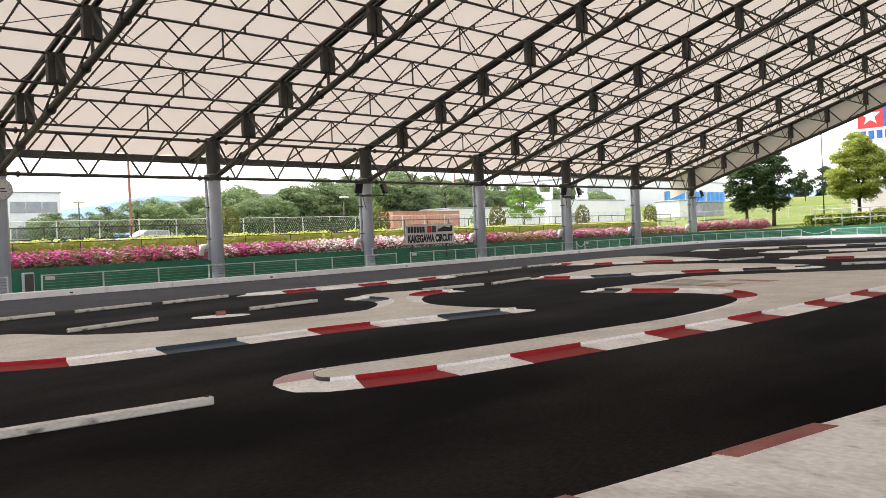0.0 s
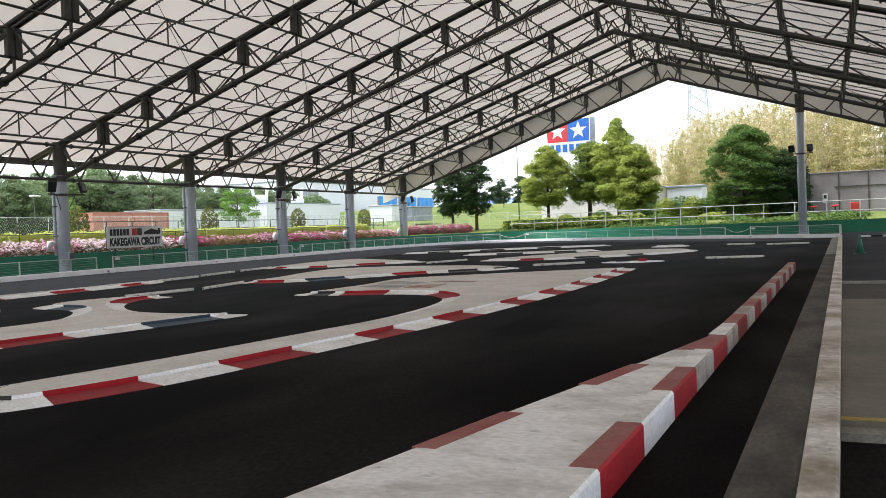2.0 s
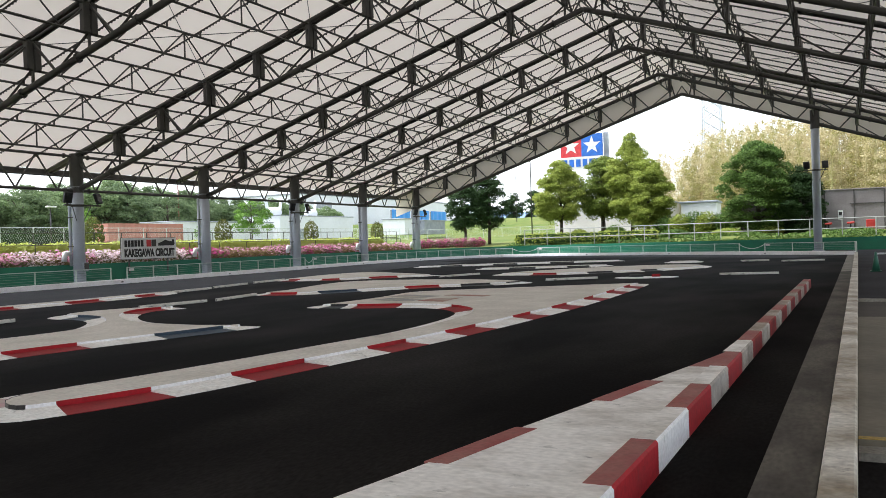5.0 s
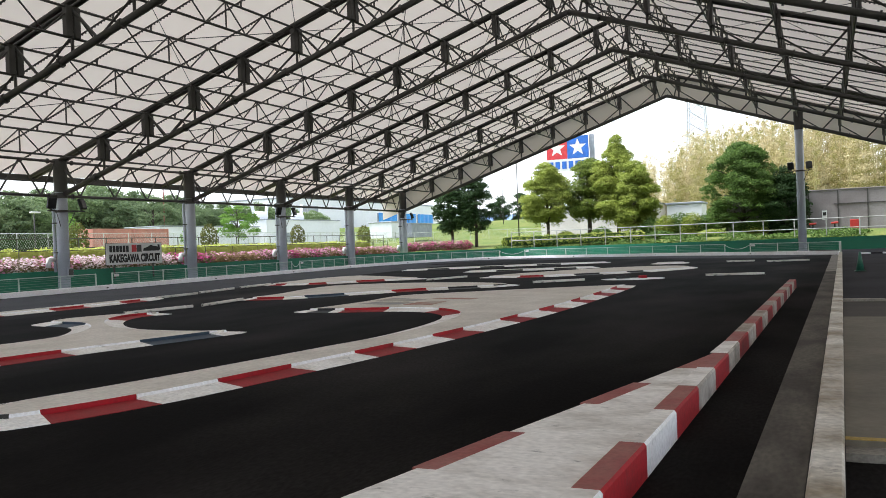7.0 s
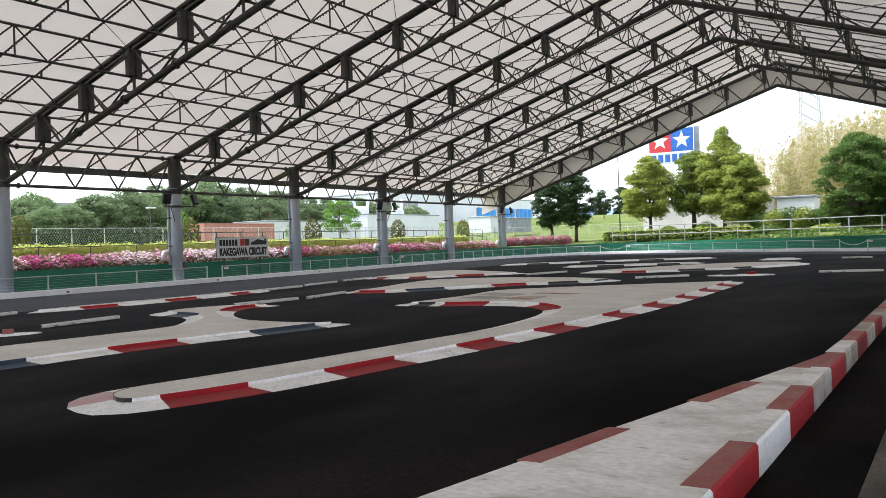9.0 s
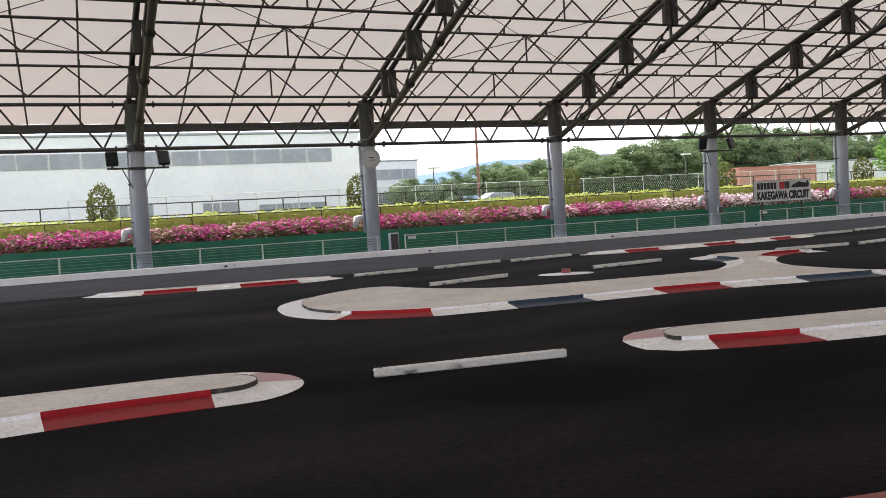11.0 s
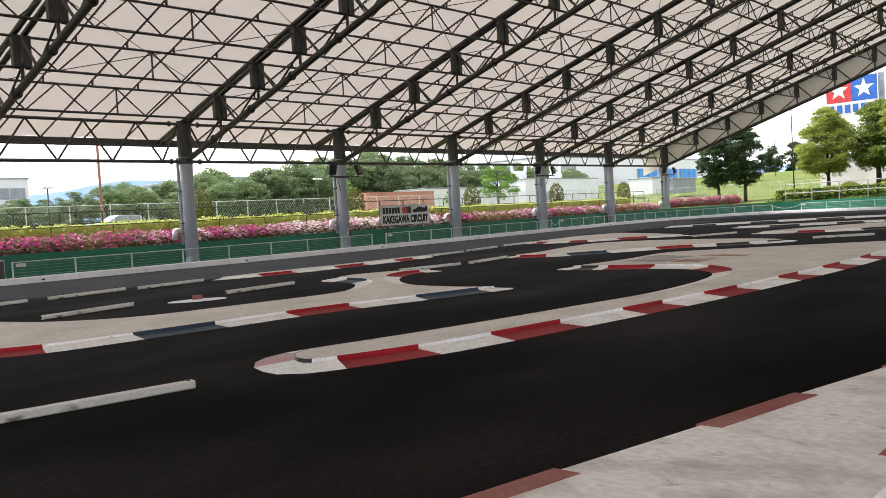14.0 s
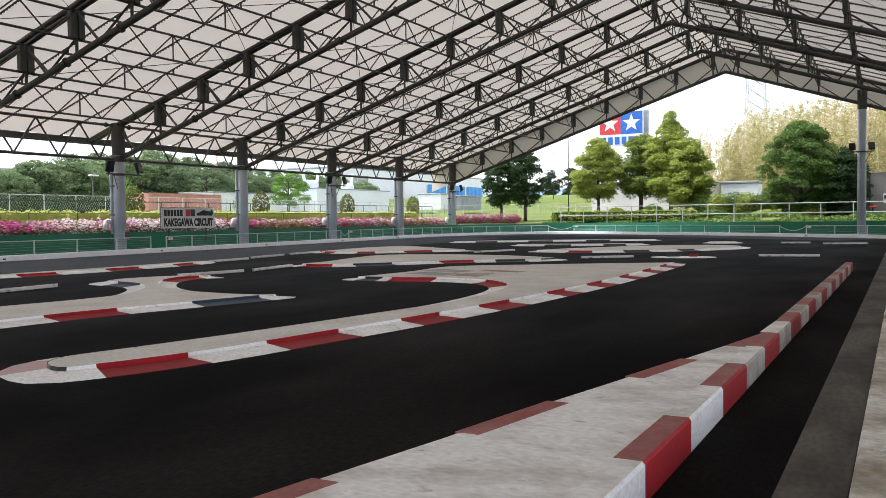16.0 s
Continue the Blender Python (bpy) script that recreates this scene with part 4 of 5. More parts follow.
while y0 < 56:
    y1 = min(y0 + 2.4, 56.5)
    bm = bmesh.new()
    a0, a1 = WX(y0), WX(y1)
    prof = [(-0.17, -0.35), (-0.17, 0.16), (-0.155, 0.175), (0.0, 0.175), (0.015, 0.16), (0.015, -0.35)]
    r0 = [bm.verts.new((a0 + o, y0, z)) for o, z in prof]
    r1 = [bm.verts.new((a1 + o, y1 - 0.006, z)) for o, z in prof]
    for i in range(6):
        bm.faces.new((r0[i], r0[(i + 1) % 6], r1[(i + 1) % 6], r1[i]))
    bm.faces.new(r0)
    bm.faces.new(r1[::-1])
    part("wall_length", bm, STAINED, drivers_wall)
    y0 = y1

# ---- pit side, beyond the drivers' wall ----
pit = thing("pit_platform", "worn grey concrete platform with a yellow edge line", "platform", kind="structure")
PIT_CONC = mat("pit_concrete", (0.175, 0.155, 0.118), (0.115, 0.102, 0.078), rough=0.85, scale=0.8, fine=15, fine_amount=0.15)


def pit_slab(name, y0, y1, z, material, label=""):
    bm = bmesh.new()
    prism(bm, [(WX(y0) + 0.02, y0), (12.0, y0), (12.0, y1), (WX(y1) + 0.02, y1)], -0.1, z)
    part(name, bm, material, pit, label)


pit_slab("slab", 6.3, 15.2, 0.10, PIT_CONC)
pit_slab("lane_floor", -20.0, 6.1, 0.004, ASPHALT, "near-black asphalt lane")
pit_slab("front_edge", 6.1, 6.3, 0.06, EDGE_CONC, "pale concrete edge")
pit_slab("edge_line", 6.32, 6.40, 0.104, YELLOW, "yellow painted line")
pit_slab("back_slab", 15.2, 19.0, 0.05, mat("dark_brown_concrete", (0.05, 0.041, 0.032), (0.032, 0.027, 0.021), rough=0.85, scale=0.7, fine=14, fine_amount=0.2), "dark brown lower strip")
pit_slab("back_edge", 19.0, 19.2, 0.10, EDGE_CONC, "pale concrete edge")
for i in range(12):
    x = 2.2 + i * 0.62
    part("kerb_stone", boxed((x, 56.5, 0.04), (0.58, 0.25, 0.10), bevel=0.01), BRIGHT_WHITE if i % 2 == 0 else PIT_ASPHALT, pit)


def traffic_cone(x, y):
    c = thing("traffic_cone", "green plastic traffic cone standing on the asphalt", "cone", at=(x, y, 0))
    part("base", boxed((0, 0, 0.018), (0.38, 0.38, 0.03), bevel=0.01), GREEN_PLASTIC, c)
    part("body", tubed((0, 0, 0.03), (0, 0, 0.70), 0.14, 16, 0.03), GREEN_PLASTIC, c, smooth=True)


traffic_cone(1.15, 33.6)

# ---- fittings on the columns ----


def floodlight_pair(x, y, facing, z=4.0, reach=0.95):
    f = thing("floodlight_pair", "two black floodlights on a bracket round a column", "floodlight", "floodlights on the columns", at=(x, y, z), rz=facing)
    part("bracket", boxed((0.36, 0, 0), (0.07, 2 * reach + 0.4, 0.07)), DARK_STEEL, f)
    part("clamp", tubed((0, 0, -0.06), (0, 0, 0.06), 0.325, 16), DARK_STEEL, f)
    for s in (-reach, reach):
        lamp = part("lamp", boxed((0, 0, 0), (0.18, 0.44, 0.56), bevel=0.03), BLACK, f)
        lamp.matrix_basis = pose(0.42, s, 0.38, 0, -18 if s > 0 else 18, 14 if s > 0 else -14)
        part("lens", boxed((0.092, 0, 0), (0.01, 0.36, 0.46)), LENS, lamp)
        part("fork", boxed((0.36, s, 0.10), (0.05, 0.10, 0.22)), DARK_STEEL, f)
    part("strut", tubed((0.3, -0.6, 0.0), (0.15, -0.2, -0.85), 0.022, 6), DARK_STEEL, f)
    part("strut", tubed((0.3, 0.6, 0.0), (0.15, 0.2, -0.85), 0.022, 6), DARK_STEEL, f)


for kk in (1, 4, 6, 8):
    floodlight_pair(EAVE_L, -7.06 + BAY * kk, 0)
floodlight_pair(-1.5, FRAMES[-1] + 0.05, -90, 6.1, 0.64)


def wall_clock(x, y, z):
    c = thing("clock", "round white-faced clock hung on a column", "clock", at=(x, y, z), rz=-18)
    part("case", tubed((0.0, 0, 0), (0.10, 0, 0), 0.44, 28), COLUMN, c, smooth=False)
    part("face", tubed((0.10, 0, 0), (0.108, 0, 0), 0.39, 28), WHITE_PLASTIC, c, "white clock face")
    part("hour_hand", boxed((0.114, 0.07, 0.03), (0.008, 0.20, 0.045)), BLACK, c)
    part("minute_hand", boxed((0.122, 0.10, -0.08), (0.008, 0.26, 0.03), Matrix.Identity(4)), BLACK, c)
    for i in range(12):
        a = i * math.pi / 6
        part("hour_mark", boxed((0.112, 0.33 * math.cos(a), 0.33 * math.sin(a)), (0.006, 0.03, 0.03)), BLACK, c)


wall_clock(-35.17, 12.15, 4.12)


def junction_box(x, y, z, s):
    b = thing("junction_box", "grey metal switch box fixed to a column", "switch box", at=(x, y, z))
    part("box", boxed((0, 0, 0), s, bevel=0.015), COLUMN, b)
    part("door", boxed((s[0] / 2 + 0.004, 0, 0), (0.012, s[1] * 0.84, s[2] * 0.86)), STEEL, b)


junction_box(-35.16, 31.55, 0.85, (0.12, 0.34, 0.42))
junction_box(-35.0, 12.95, 0.42, (0.25, 0.4, 0.8))

# ---- circuit sign ----


def text_mesh(words, size, material):
    cu = bpy.data.curves.new("lettering", "FONT")
    cu.body = words
    cu.size = size
    cu.extrude = 0.008
    cu.offset = size * 0.05
    tmp = bpy.data.objects.new("lettering", cu)
    me = bpy.data.meshes.new_from_object(tmp)
    bpy.data.objects.remove(tmp)
    me.materials.clear()
    me.materials.append(material)
    return me


sign = thing("circuit_sign", "white board sign with black lettering above the green boards", "sign", at=(-36.05, 36.95, 1.72))
part("board", boxed((0, 0, 0), (0.06, 4.25, 1.18), bevel=0.01), WHITE_PLASTIC, sign)
part("frame", boxed((-0.04, 0, 0), (0.04, 4.3, 1.23)), DARK_STEEL, sign)
for s in (-1.5, 1.5):
    part("post", boxed((-0.09, s, -0.85), (0.06, 0.08, 1.1)), DARK_STEEL, sign)
me = text_mesh("KAKEGAWA CIRCUIT", 0.50, BLACK)
w = max(v.co.x for v in me.vertices) - min(v.co.x for v in me.vertices)
t = part("lettering", me, None, sign, "black capital lettering")
t.matrix_basis = Matrix.Translation((0.036, -1.95, -0.45)) @ Matrix.Rotation(radians(90), 4, "Z") @ Matrix.Rotation(radians(90), 4, "X") @ Matrix.Diagonal((3.9 / w, 1.2, 1, 1))
for i in range(6):
    part("word_bar", boxed((0.036, -1.83 + i * 0.245, 0.29), (0.012, 0.19, 0.36)), BLACK, sign)
part("emblem", boxed((0.036, -0.09, 0.30), (0.012, 0.36, 0.40)), LOGO_RED, sign)
part("emblem", boxed((0.036, 0.30, 0.30), (0.012, 0.36, 0.40)), DARK_STEEL, sign)
# dark car silhouette
sil = bmesh.new()
pts = [(0.62, 0.14), (1.9, 0.14), (1.98, 0.26), (1.93, 0.50), (1.78, 0.50), (1.80, 0.38), (1.45, 0.42), (1.22, 0.48), (0.98, 0.38), (0.66, 0.28)]
a = [sil.verts.new((0.031, y, z)) for y, z in pts]
b = [sil.verts.new((0.042, y, z)) for y, z in pts]
sil.faces.new(b)
for i in range(len(pts)):
    sil.faces.new((a[i], a[(i + 1) % len(pts)], b[(i + 1) % len(pts)], b[i]))
sil.normal_update()
bmesh.ops.triangulate(sil, faces=[f for f in sil.faces if len(f.verts) > 4])
part("silhouette", sil, BLACK, sign, "black racing car silhouette")

# faded painting on the head of the divider island
mural = thing("faded_ground_painting", "faded grey, blue and red emblem painted on the concrete", "ground painting", at=(-9.9, 19.9, 0.0785))
WORN_GREY = mat("worn_grey_paint", (0.30, 0.31, 0.32), (0.46, 0.43, 0.37), rough=0.8, scale=1.5, fine=14, fine_amount=0.2, spread=(0.4, 0.6))
WORN_RED = mat("worn_pink_paint", (0.36, 0.15, 0.12), (0.46, 0.40, 0.34), rough=0.8, scale=1.5, fine=14, fine_amount=0.2, spread=(0.4, 0.62))


def patch(name, pts, m):
    bm = bmesh.new()
    prism(bm, pts, 0.0, 0.004)
    part(name, bm, m, mural)


patch("patch", [(-1.1, -0.9), (0.2, -1.3), (0.3, -0.5), (-0.9, -0.1)], WORN_GREY)
patch("patch", [(0.35, -1.2), (1.2, -1.4), (1.1, 0.0), (0.4, -0.4)], WORN_RED)
patch("patch", [(-1.2, 0.2), (0.0, -0.2), (0.2, 0.6), (-1.2, 1.2)], WORN_GREY)
patch("stripe", [(0.2, 0.75), (1.5, 0.4), (1.6, 0.85), (0.3, 1.1)], WORN_RED)

# ---- foliage ----
rng = np.random.default_rng(7)


def leaf_cloud(name, lobes, count, size, material, seed, flat=0.4, droop=0.0, shell=0.55, lift=0.0, fringe=0.24):
    """Many small leaf blades filling lobes (x, y, z, rx, ry, rz), denser towards the outside."""
    r = np.random.default_rng(seed)
    lob = np.array(lobes, float)
    vol = lob[:, 3] * lob[:, 4] * lob[:, 5]
    pick = r.choice(len(lob), count, p=vol ** 0.75 / (vol ** 0.75).sum())
    d = r.normal(size=(count, 3))
    d /= np.linalg.norm(d, axis=1)[:, None]
    d[:, 2] = np.where(r.random(count) < lift, np.abs(d[:, 2]), d[:, 2])
    rad = shell + (1 - shell) * r.random(count) ** 0.6
    rad *= 0.88 + fringe * r.random(count)
    c = lob[pick, :3] + d * lob[pick, 3:] * rad[:, None]
    u = r.normal(size=(count, 3))
    u[:, 2] = u[:, 2] * flat - droop
    u /= np.linalg.norm(u, axis=1)[:, None]
    nrm = d * 1.1 + r.normal(size=(count, 3)) * 0.6 + np.array([0, 0, 0.4])
    v = np.cross(nrm, u)
    v /= np.linalg.norm(v, axis=1)[:, None] + 1e-9
    s = size * (0.55 + 0.9 * r.random(count))[:, None]
    up = np.cross(u, v)
    P = np.stack([c - u * s * 0.5, c + v * s * 0.32 + up * s * 0.08, c + u * s * 0.55, c - v * s * 0.32 + up * s * 0.08], 1).reshape(-1, 3)
    me = bpy.data.meshes.new(name)
    me.from_pydata(P.tolist(), [], [(4 * i, 4 * i + 1, 4 * i + 2, 4 * i + 3) for i in range(count)])
    me.materials.append(material)
    return me


def clump_lobes(profile, n, clump, seed, ragged=0.2):
    """Small leaf clumps on and inside an uneven crown; profile: (height, radius) from the lowest leaves up."""
    r = np.random.default_rng(seed)
    zs, rs = zip(*profile)
    out = []
    while len(out) < n:
        z = r.uniform(zs[0], zs[-1])
        R = float(np.interp(z, zs, rs))
        if r.random() * max(rs) > R + 0.15:
            continue
        a = r.uniform(0, 6.283)
        R *= 1 + ragged * noise.noise((math.cos(a) * 1.7 + seed, math.sin(a) * 1.7, z * 0.8))
        c = clump * r.uniform(0.6, 1.5)
        q = max(0.0, R - 0.7 * c) * (r.uniform(0.86, 1.05) if r.random() < 0.75 else r.uniform(0.2, 0.8))
        out.append((q * math.cos(a), q * math.sin(a), z, c, c, c * r.uniform(0.55, 0.85)))
    return out


def limbs_bm(h, r, lobes, lean, limbs, fork):
    """Tapered trunk with bent limbs out to the clumps."""
    bm = bmesh.new()
    pts = [Vector((lean * t * t, 0.08 * math.sin(5 * t), h * t)) for t in (0, 0.25, 0.5, 0.75, 1.0)]
    for i in range(4):
        tube(bm, pts[i], pts[i + 1], r * (1.2 - 0.22 * i), 9, r * (0.98 - 0.22 * i))
    for i, (lx, ly, lz, *_) in enumerate(lobes[:limbs]):
        b = Vector((lean * 0.3, 0, fork)).lerp(pts[4], (i * 0.37) % 1.0)
        end = Vector((lx, ly, lz))
        if end.z < b.z:
            b = Vector((b.x, b.y, max(fork * 0.9, end.z - 0.5)))
        k = b.lerp(end, 0.5) + Vector((0, 0, 0.25 * (end - b).length))
        tube(bm, b, k, r * 0.42, 6, r * 0.26)
        tube(bm, k, end, r * 0.26, 5, r * 0.08)
    return bm


def grown_tree(x, y, label, profile, leaf, count, size, seed, trunk_r=0.16, lean=0.0, n=90, clump=0.6, limbs=16, base=None, group="", ragged=0.45):
    zb = ground_z(x, y) if base is None else base
    t = thing("tree", label, "tree", group, at=(x, y, zb))
    lobes = clump_lobes(profile, n, clump, seed, ragged)
    top = profile[-1][0]
    part("trunk", limbs_bm(top * 0.82, trunk_r, lobes, lean, limbs, profile[0][0] * 0.8 + 0.3), BARK, t, smooth=True)
    part("crown", leaf_cloud("crown", lobes, count, size, leaf, seed, shell=0.55, lift=0.75, fringe=0.36), None, t)
    return t


# row of rounded trees on the far lawn
grown_tree(-28.4, 92, "rounded mid-green broadleaf tree on the lawn", [(2.0, 1.4), (2.8, 2.5), (4.6, 2.8), (6.6, 2.4), (7.9, 1.5), (8.6, 0.5)], LEAF_MID, 62000, 0.15, 11, 0.18, n=150, clump=0.62)
grown_tree(-24.0, 93.5, "darker green broadleaf tree on the lawn", [(2.3, 1.3), (3.2, 2.4), (5.4, 2.7), (7.4, 2.0), (8.7, 0.7)], LEAF_OLIVE, 52000, 0.15, 12, 0.24, n=130, clump=0.62)
grown_tree(-20.6, 93, "tall green broadleaf tree with a narrow top on the lawn", [(2.0, 1.8), (3.2, 2.8), (5.6, 3.3), (7.6, 2.8), (9.0, 1.7), (9.7, 0.9), (10.6, 0.8), (11.2, 0.4)], LEAF_MID, 84000, 0.15, 13, 0.2, n=190, clump=0.62)
grown_tree(-18.3, 90, "bright green broadleaf tree with several stems on the lawn", [(1.0, 1.5), (1.9, 2.6), (3.6, 3.0), (5.4, 2.7), (6.9, 1.8), (7.9, 0.6)], LEAF_MID, 66000, 0.15, 18, 0.17, n=150, clump=0.6, lean=0.3)
grown_tree(-6.9, 85, "broad dense green tree beside the concrete wall", [(0.4, 2.0), (1.3, 3.1), (3.4, 3.5), (5.8, 3.1), (7.5, 2.1), (8.6, 0.8)], LEAF_DEEP, 90000, 0.14, 14, 0.2, n=200, clump=0.62, ragged=0.25)
grown_tree(-3.2, 84.6, "small dark evergreen tree beside the concrete wall", [(0.1, 1.6), (1.5, 2.1), (3.2, 2.0), (5.0, 1.4), (6.0, 0.5)], LEAF_DARK, 44000, 0.14, 15, 0.14, n=110, clump=0.58)
grown_tree(-36.7, 84, "dark green tree with leaning trunk near the corner", [(1.8, 1.0), (2.8, 1.8), (4.4, 1.9), (5.8, 1.4), (6.7, 0.6)], LEAF_DARK, 26000, 0.15, 16, 0.16, lean=-0.5, n=120, clump=0.52, ragged=0.25)
grown_tree(-34.2, 84.6, "dark green tree with a double trunk near the corner", [(1.7, 0.9), (2.8, 1.9), (4.8, 2.0), (6.5, 1.4), (7.6, 0.5)], LEAF_DARK, 26000, 0.15, 17, 0.17, lean=0.3, n=120, clump=0.52, ragged=0.25)
for i, (x, y, w, h) in enumerate(((-16.0, 88, 1.2, 2.1), (-14.6, 87.6, 1.1, 2.3), (-13.2, 88, 1.2, 2.5), (-11.9, 87.4, 1.1, 2.4), (-10.8, 87.5, 1.0, 2.1), (-25.8, 90, 0.9, 1.2), (-21.5, 88.5, 1.0, 1.5), (-5.8, 84, 1.0, 0.9), (-14.2, 82, 1.1, 0.8), (-9.5, 83, 1.2, 0.7))):
    b = thing("shrub", "leafy green shrub under the trees", "shrub", "shrubs on the lawn", at=(x, y, ground_z(x, y)))
    lobes = [(0, 0, h * 0.5, w, w, h * 0.5), (w * 0.5, 0.2, h * 0.4, w * 0.7, w * 0.7, h * 0.4), (-w * 0.5, -0.2, h * 0.4, w * 0.7, w * 0.7, h * 0.4)]
    part("foliage", leaf_cloud("foliage", lobes, 4200, 0.15, (LEAF_DEEP, LEAF_MID)[i % 2], 30 + i), None, b)


def clipped_hedge(name, x0, y0, x1, y1, width, z0, z1, leaf, label, count, seed, size=0.14):
    d = Vector((x1 - x0, y1 - y0))
    L = d.length
    h = thing(name, label, "hedge", at=(x0, y0, 0), rz=math.degrees(math.atan2(d.y, d.x)))
    r = np.random.default_rng(seed)
    lobes = [(L * (i + 0.5) / max(1, int(L / 0.8)), 0, (z0 + z1) / 2 + 0.04 * r.normal(), 0.62, width / 2, (z1 - z0) / 2) for i in range(max(1, int(L / 0.8)))]
    part("core", boxed((L / 2, 0, (z0 + z1) / 2 - 0.04), (L - 0.2, width * 0.7, (z1 - z0) * 0.8)), LEAF_DARK if leaf is not LEAF_YELLOW else LEAF_YELLOW, h)
    part("foliage", leaf_cloud("foliage", lobes, count, size, leaf, seed, shell=0.8), None, h)


cover = thing("ground_cover", "low leafy ground cover along the top of the bank", "ground cover", kind="stuff")
gr = np.random.default_rng(44)
cov = []
for _ in range(150):
    cx = gr.uniform(-30, 3)
    cy = board_y(cx) + gr.uniform(1.0, 11)
    cov.append((cx, cy, ground_z(cx, cy) + 0.12, gr.uniform(0.5, 1.3), gr.uniform(0.5, 1.2), gr.uniform(0.12, 0.34)))
part("foliage", leaf_cloud("foliage", cov, 26000, 0.17, LEAF_DEEP, 45), None, cover)
clipped_hedge("lawn_hedge", -29.5, 80.5, -15.5, 80.0, 1.6, 1.1, 2.15, LEAF_MID, "long clipped green hedge on the lawn", 9000, 41, 0.16)
for i, y in enumerate(np.arange(-8, 72, 8.0)):
    clipped_hedge("yellow_hedge", -40.6, y, -40.6, y + 8.0, 1.1, 1.3, 2.2, LEAF_YELLOW, "clipped yellow-green hedge behind the azaleas", 4200, 50 + i, 0.13)


# azalea bushes along the bank
AZ_LEAF = [leaf_cloud("foliage", [(0, 0, 0.42, 0.75, 0.55, 0.48), (0.3, 0.1, 0.3, 0.6, 0.5, 0.36), (-0.3, 0, 0.3, 0.6, 0.5, 0.36)], 700, 0.13, m, 70 + i) for i, m in enumerate((LEAF_AZALEA, LEAF_AZALEA_RED))]
AZ_FLOWER = {}
for nm, m, n, sd in (("magenta", FLOWER_MAGENTA, 520, 80), ("magenta_thin", FLOWER_MAGENTA, 260, 81), ("pink", FLOWER_PINK, 300, 82), ("pale", FLOWER_PALE, 330, 83), ("mixed", FLOWER_PINK, 55, 84)):
    AZ_FLOWER[nm] = leaf_cloud("blossoms", [(0, 0, 0.46, 0.78, 0.58, 0.50), (0.35, 0.1, 0.38, 0.55, 0.5, 0.40), (-0.35, 0, 0.38, 0.55, 0.5, 0.40)], n, 0.14, m, sd, shell=0.9)
AZ_LABEL = {"magenta": "azalea bush thick with magenta blossom", "magenta_thin": "azalea bush with scattered magenta blossom", "pink": "azalea bush with bright pink blossom", "pale": "azalea bush with pale pink blossom", "mixed": "reddish-leaved azalea bush with few pink blossoms"}
r = random.Random(5)
y = -9.0
while y < 72:
    if y < 21:
        kind_ = r.choice(["magenta", "magenta", "magenta_thin", "magenta_thin", "mixed"])
    elif y < 30:
        kind_ = r.choice(["pink", "pink", "pale", "magenta", "pink"])
    elif y < 42:
        kind_ = r.choice(["pale", "pink", "pale", "pale"])
    elif y < 50:
        kind_ = r.choice(["mixed", "mixed", "magenta_thin"])
    elif y < 64:
        kind_ = r.choice(["pink", "mixed", "magenta", "magenta_thin"])
    else:
        kind_ = r.choice(["pink", "mixed"])
    for row, xx in enumerate((-37.75, -38.6)):
        sc = 1.08 + 0.18 * r.random()
        b = thing("azalea_bush", AZ_LABEL[kind_], "azalea", "azalea bushes along the bank", at=(xx + 0.15 * r.random(), y + 0.3 * row, 0.80 + 0.06 * row))
        b.matrix_basis = pose(xx, y + 0.35 * row, 0.78 + 0.10 * row, 0, 0, r.choice((0, 180)) + 90 + r.uniform(-8, 8)) @ Matrix.Diagonal((sc, sc, sc * 0.74, 1))
        part("foliage", AZ_LEAF[1 if kind_ == "mixed" or r.random() < 0.3 else 0], None, b)
        part("blossoms", AZ_FLOWER[kind_], None, b)
    y += 1.12
for i in range(8):
    b = thing("azalea_bush", AZ_LABEL["pink"], "azalea", "azalea bushes along the bank", at=(-40.0 + 0.9 * i, 79.0 + 0.15 * i, 1.0))
    part("foliage", AZ_LEAF[0], None, b)
    part("blossoms", AZ_FLOWER["magenta" if i % 2 else "pink"], None, b)

# rounded topiary shrubs
TOP = leaf_cloud("foliage", [(0, 0, 0.85, 0.85, 0.85, 0.95)], 1700, 0.14, LEAF_YOLIVE := leaf_mat("olive_topiary_leaves", (0.07, 0.085, 0.02), (0.20, 0.20, 0.05)), 90, shell=0.86)
for y in (1.5, 15.1, 29.2, 42.0, 55.4, 68.2, 81.0):
    t = thing("topiary_shrub", "clipped egg-shaped olive-green shrub", "shrub", "clipped round shrubs")
    t.matrix_basis = pose(-46, y, ground_z(-46, y)) @ Matrix.Diagonal((0.8, 0.8, 1.3, 1))
    part("foliage", TOP, None, t)
    part("stem", tubed((0, 0, -0.05), (0, 0, 0.9), 0.09, 7), BARK, t)

# ---- rails and fences outside ----


def pipe_rail(name, pts, heights, post_every, r, material, label, zf):
    line = [Vector((x, y, zf(x, y))) for x, y in pts]
    f = thing(name, label, "railing")
    for a, b in zip(line, line[1:]):
        n = max(1, round((b - a).length / post_every))
        for i in range(n + (1 if b is line[-1] else 0)):
            p = a.lerp(b, i / n)
            part("post", tubed((p.x, p.y, p.z - 0.1), (p.x, p.y, p.z + max(heights)), r * 1.1, 6), material, f)
        for h in heights:
            part("rail", tubed(a + Vector((0, 0, h)), b + Vector((0, 0, h)), r, 6), material, f)
    return f


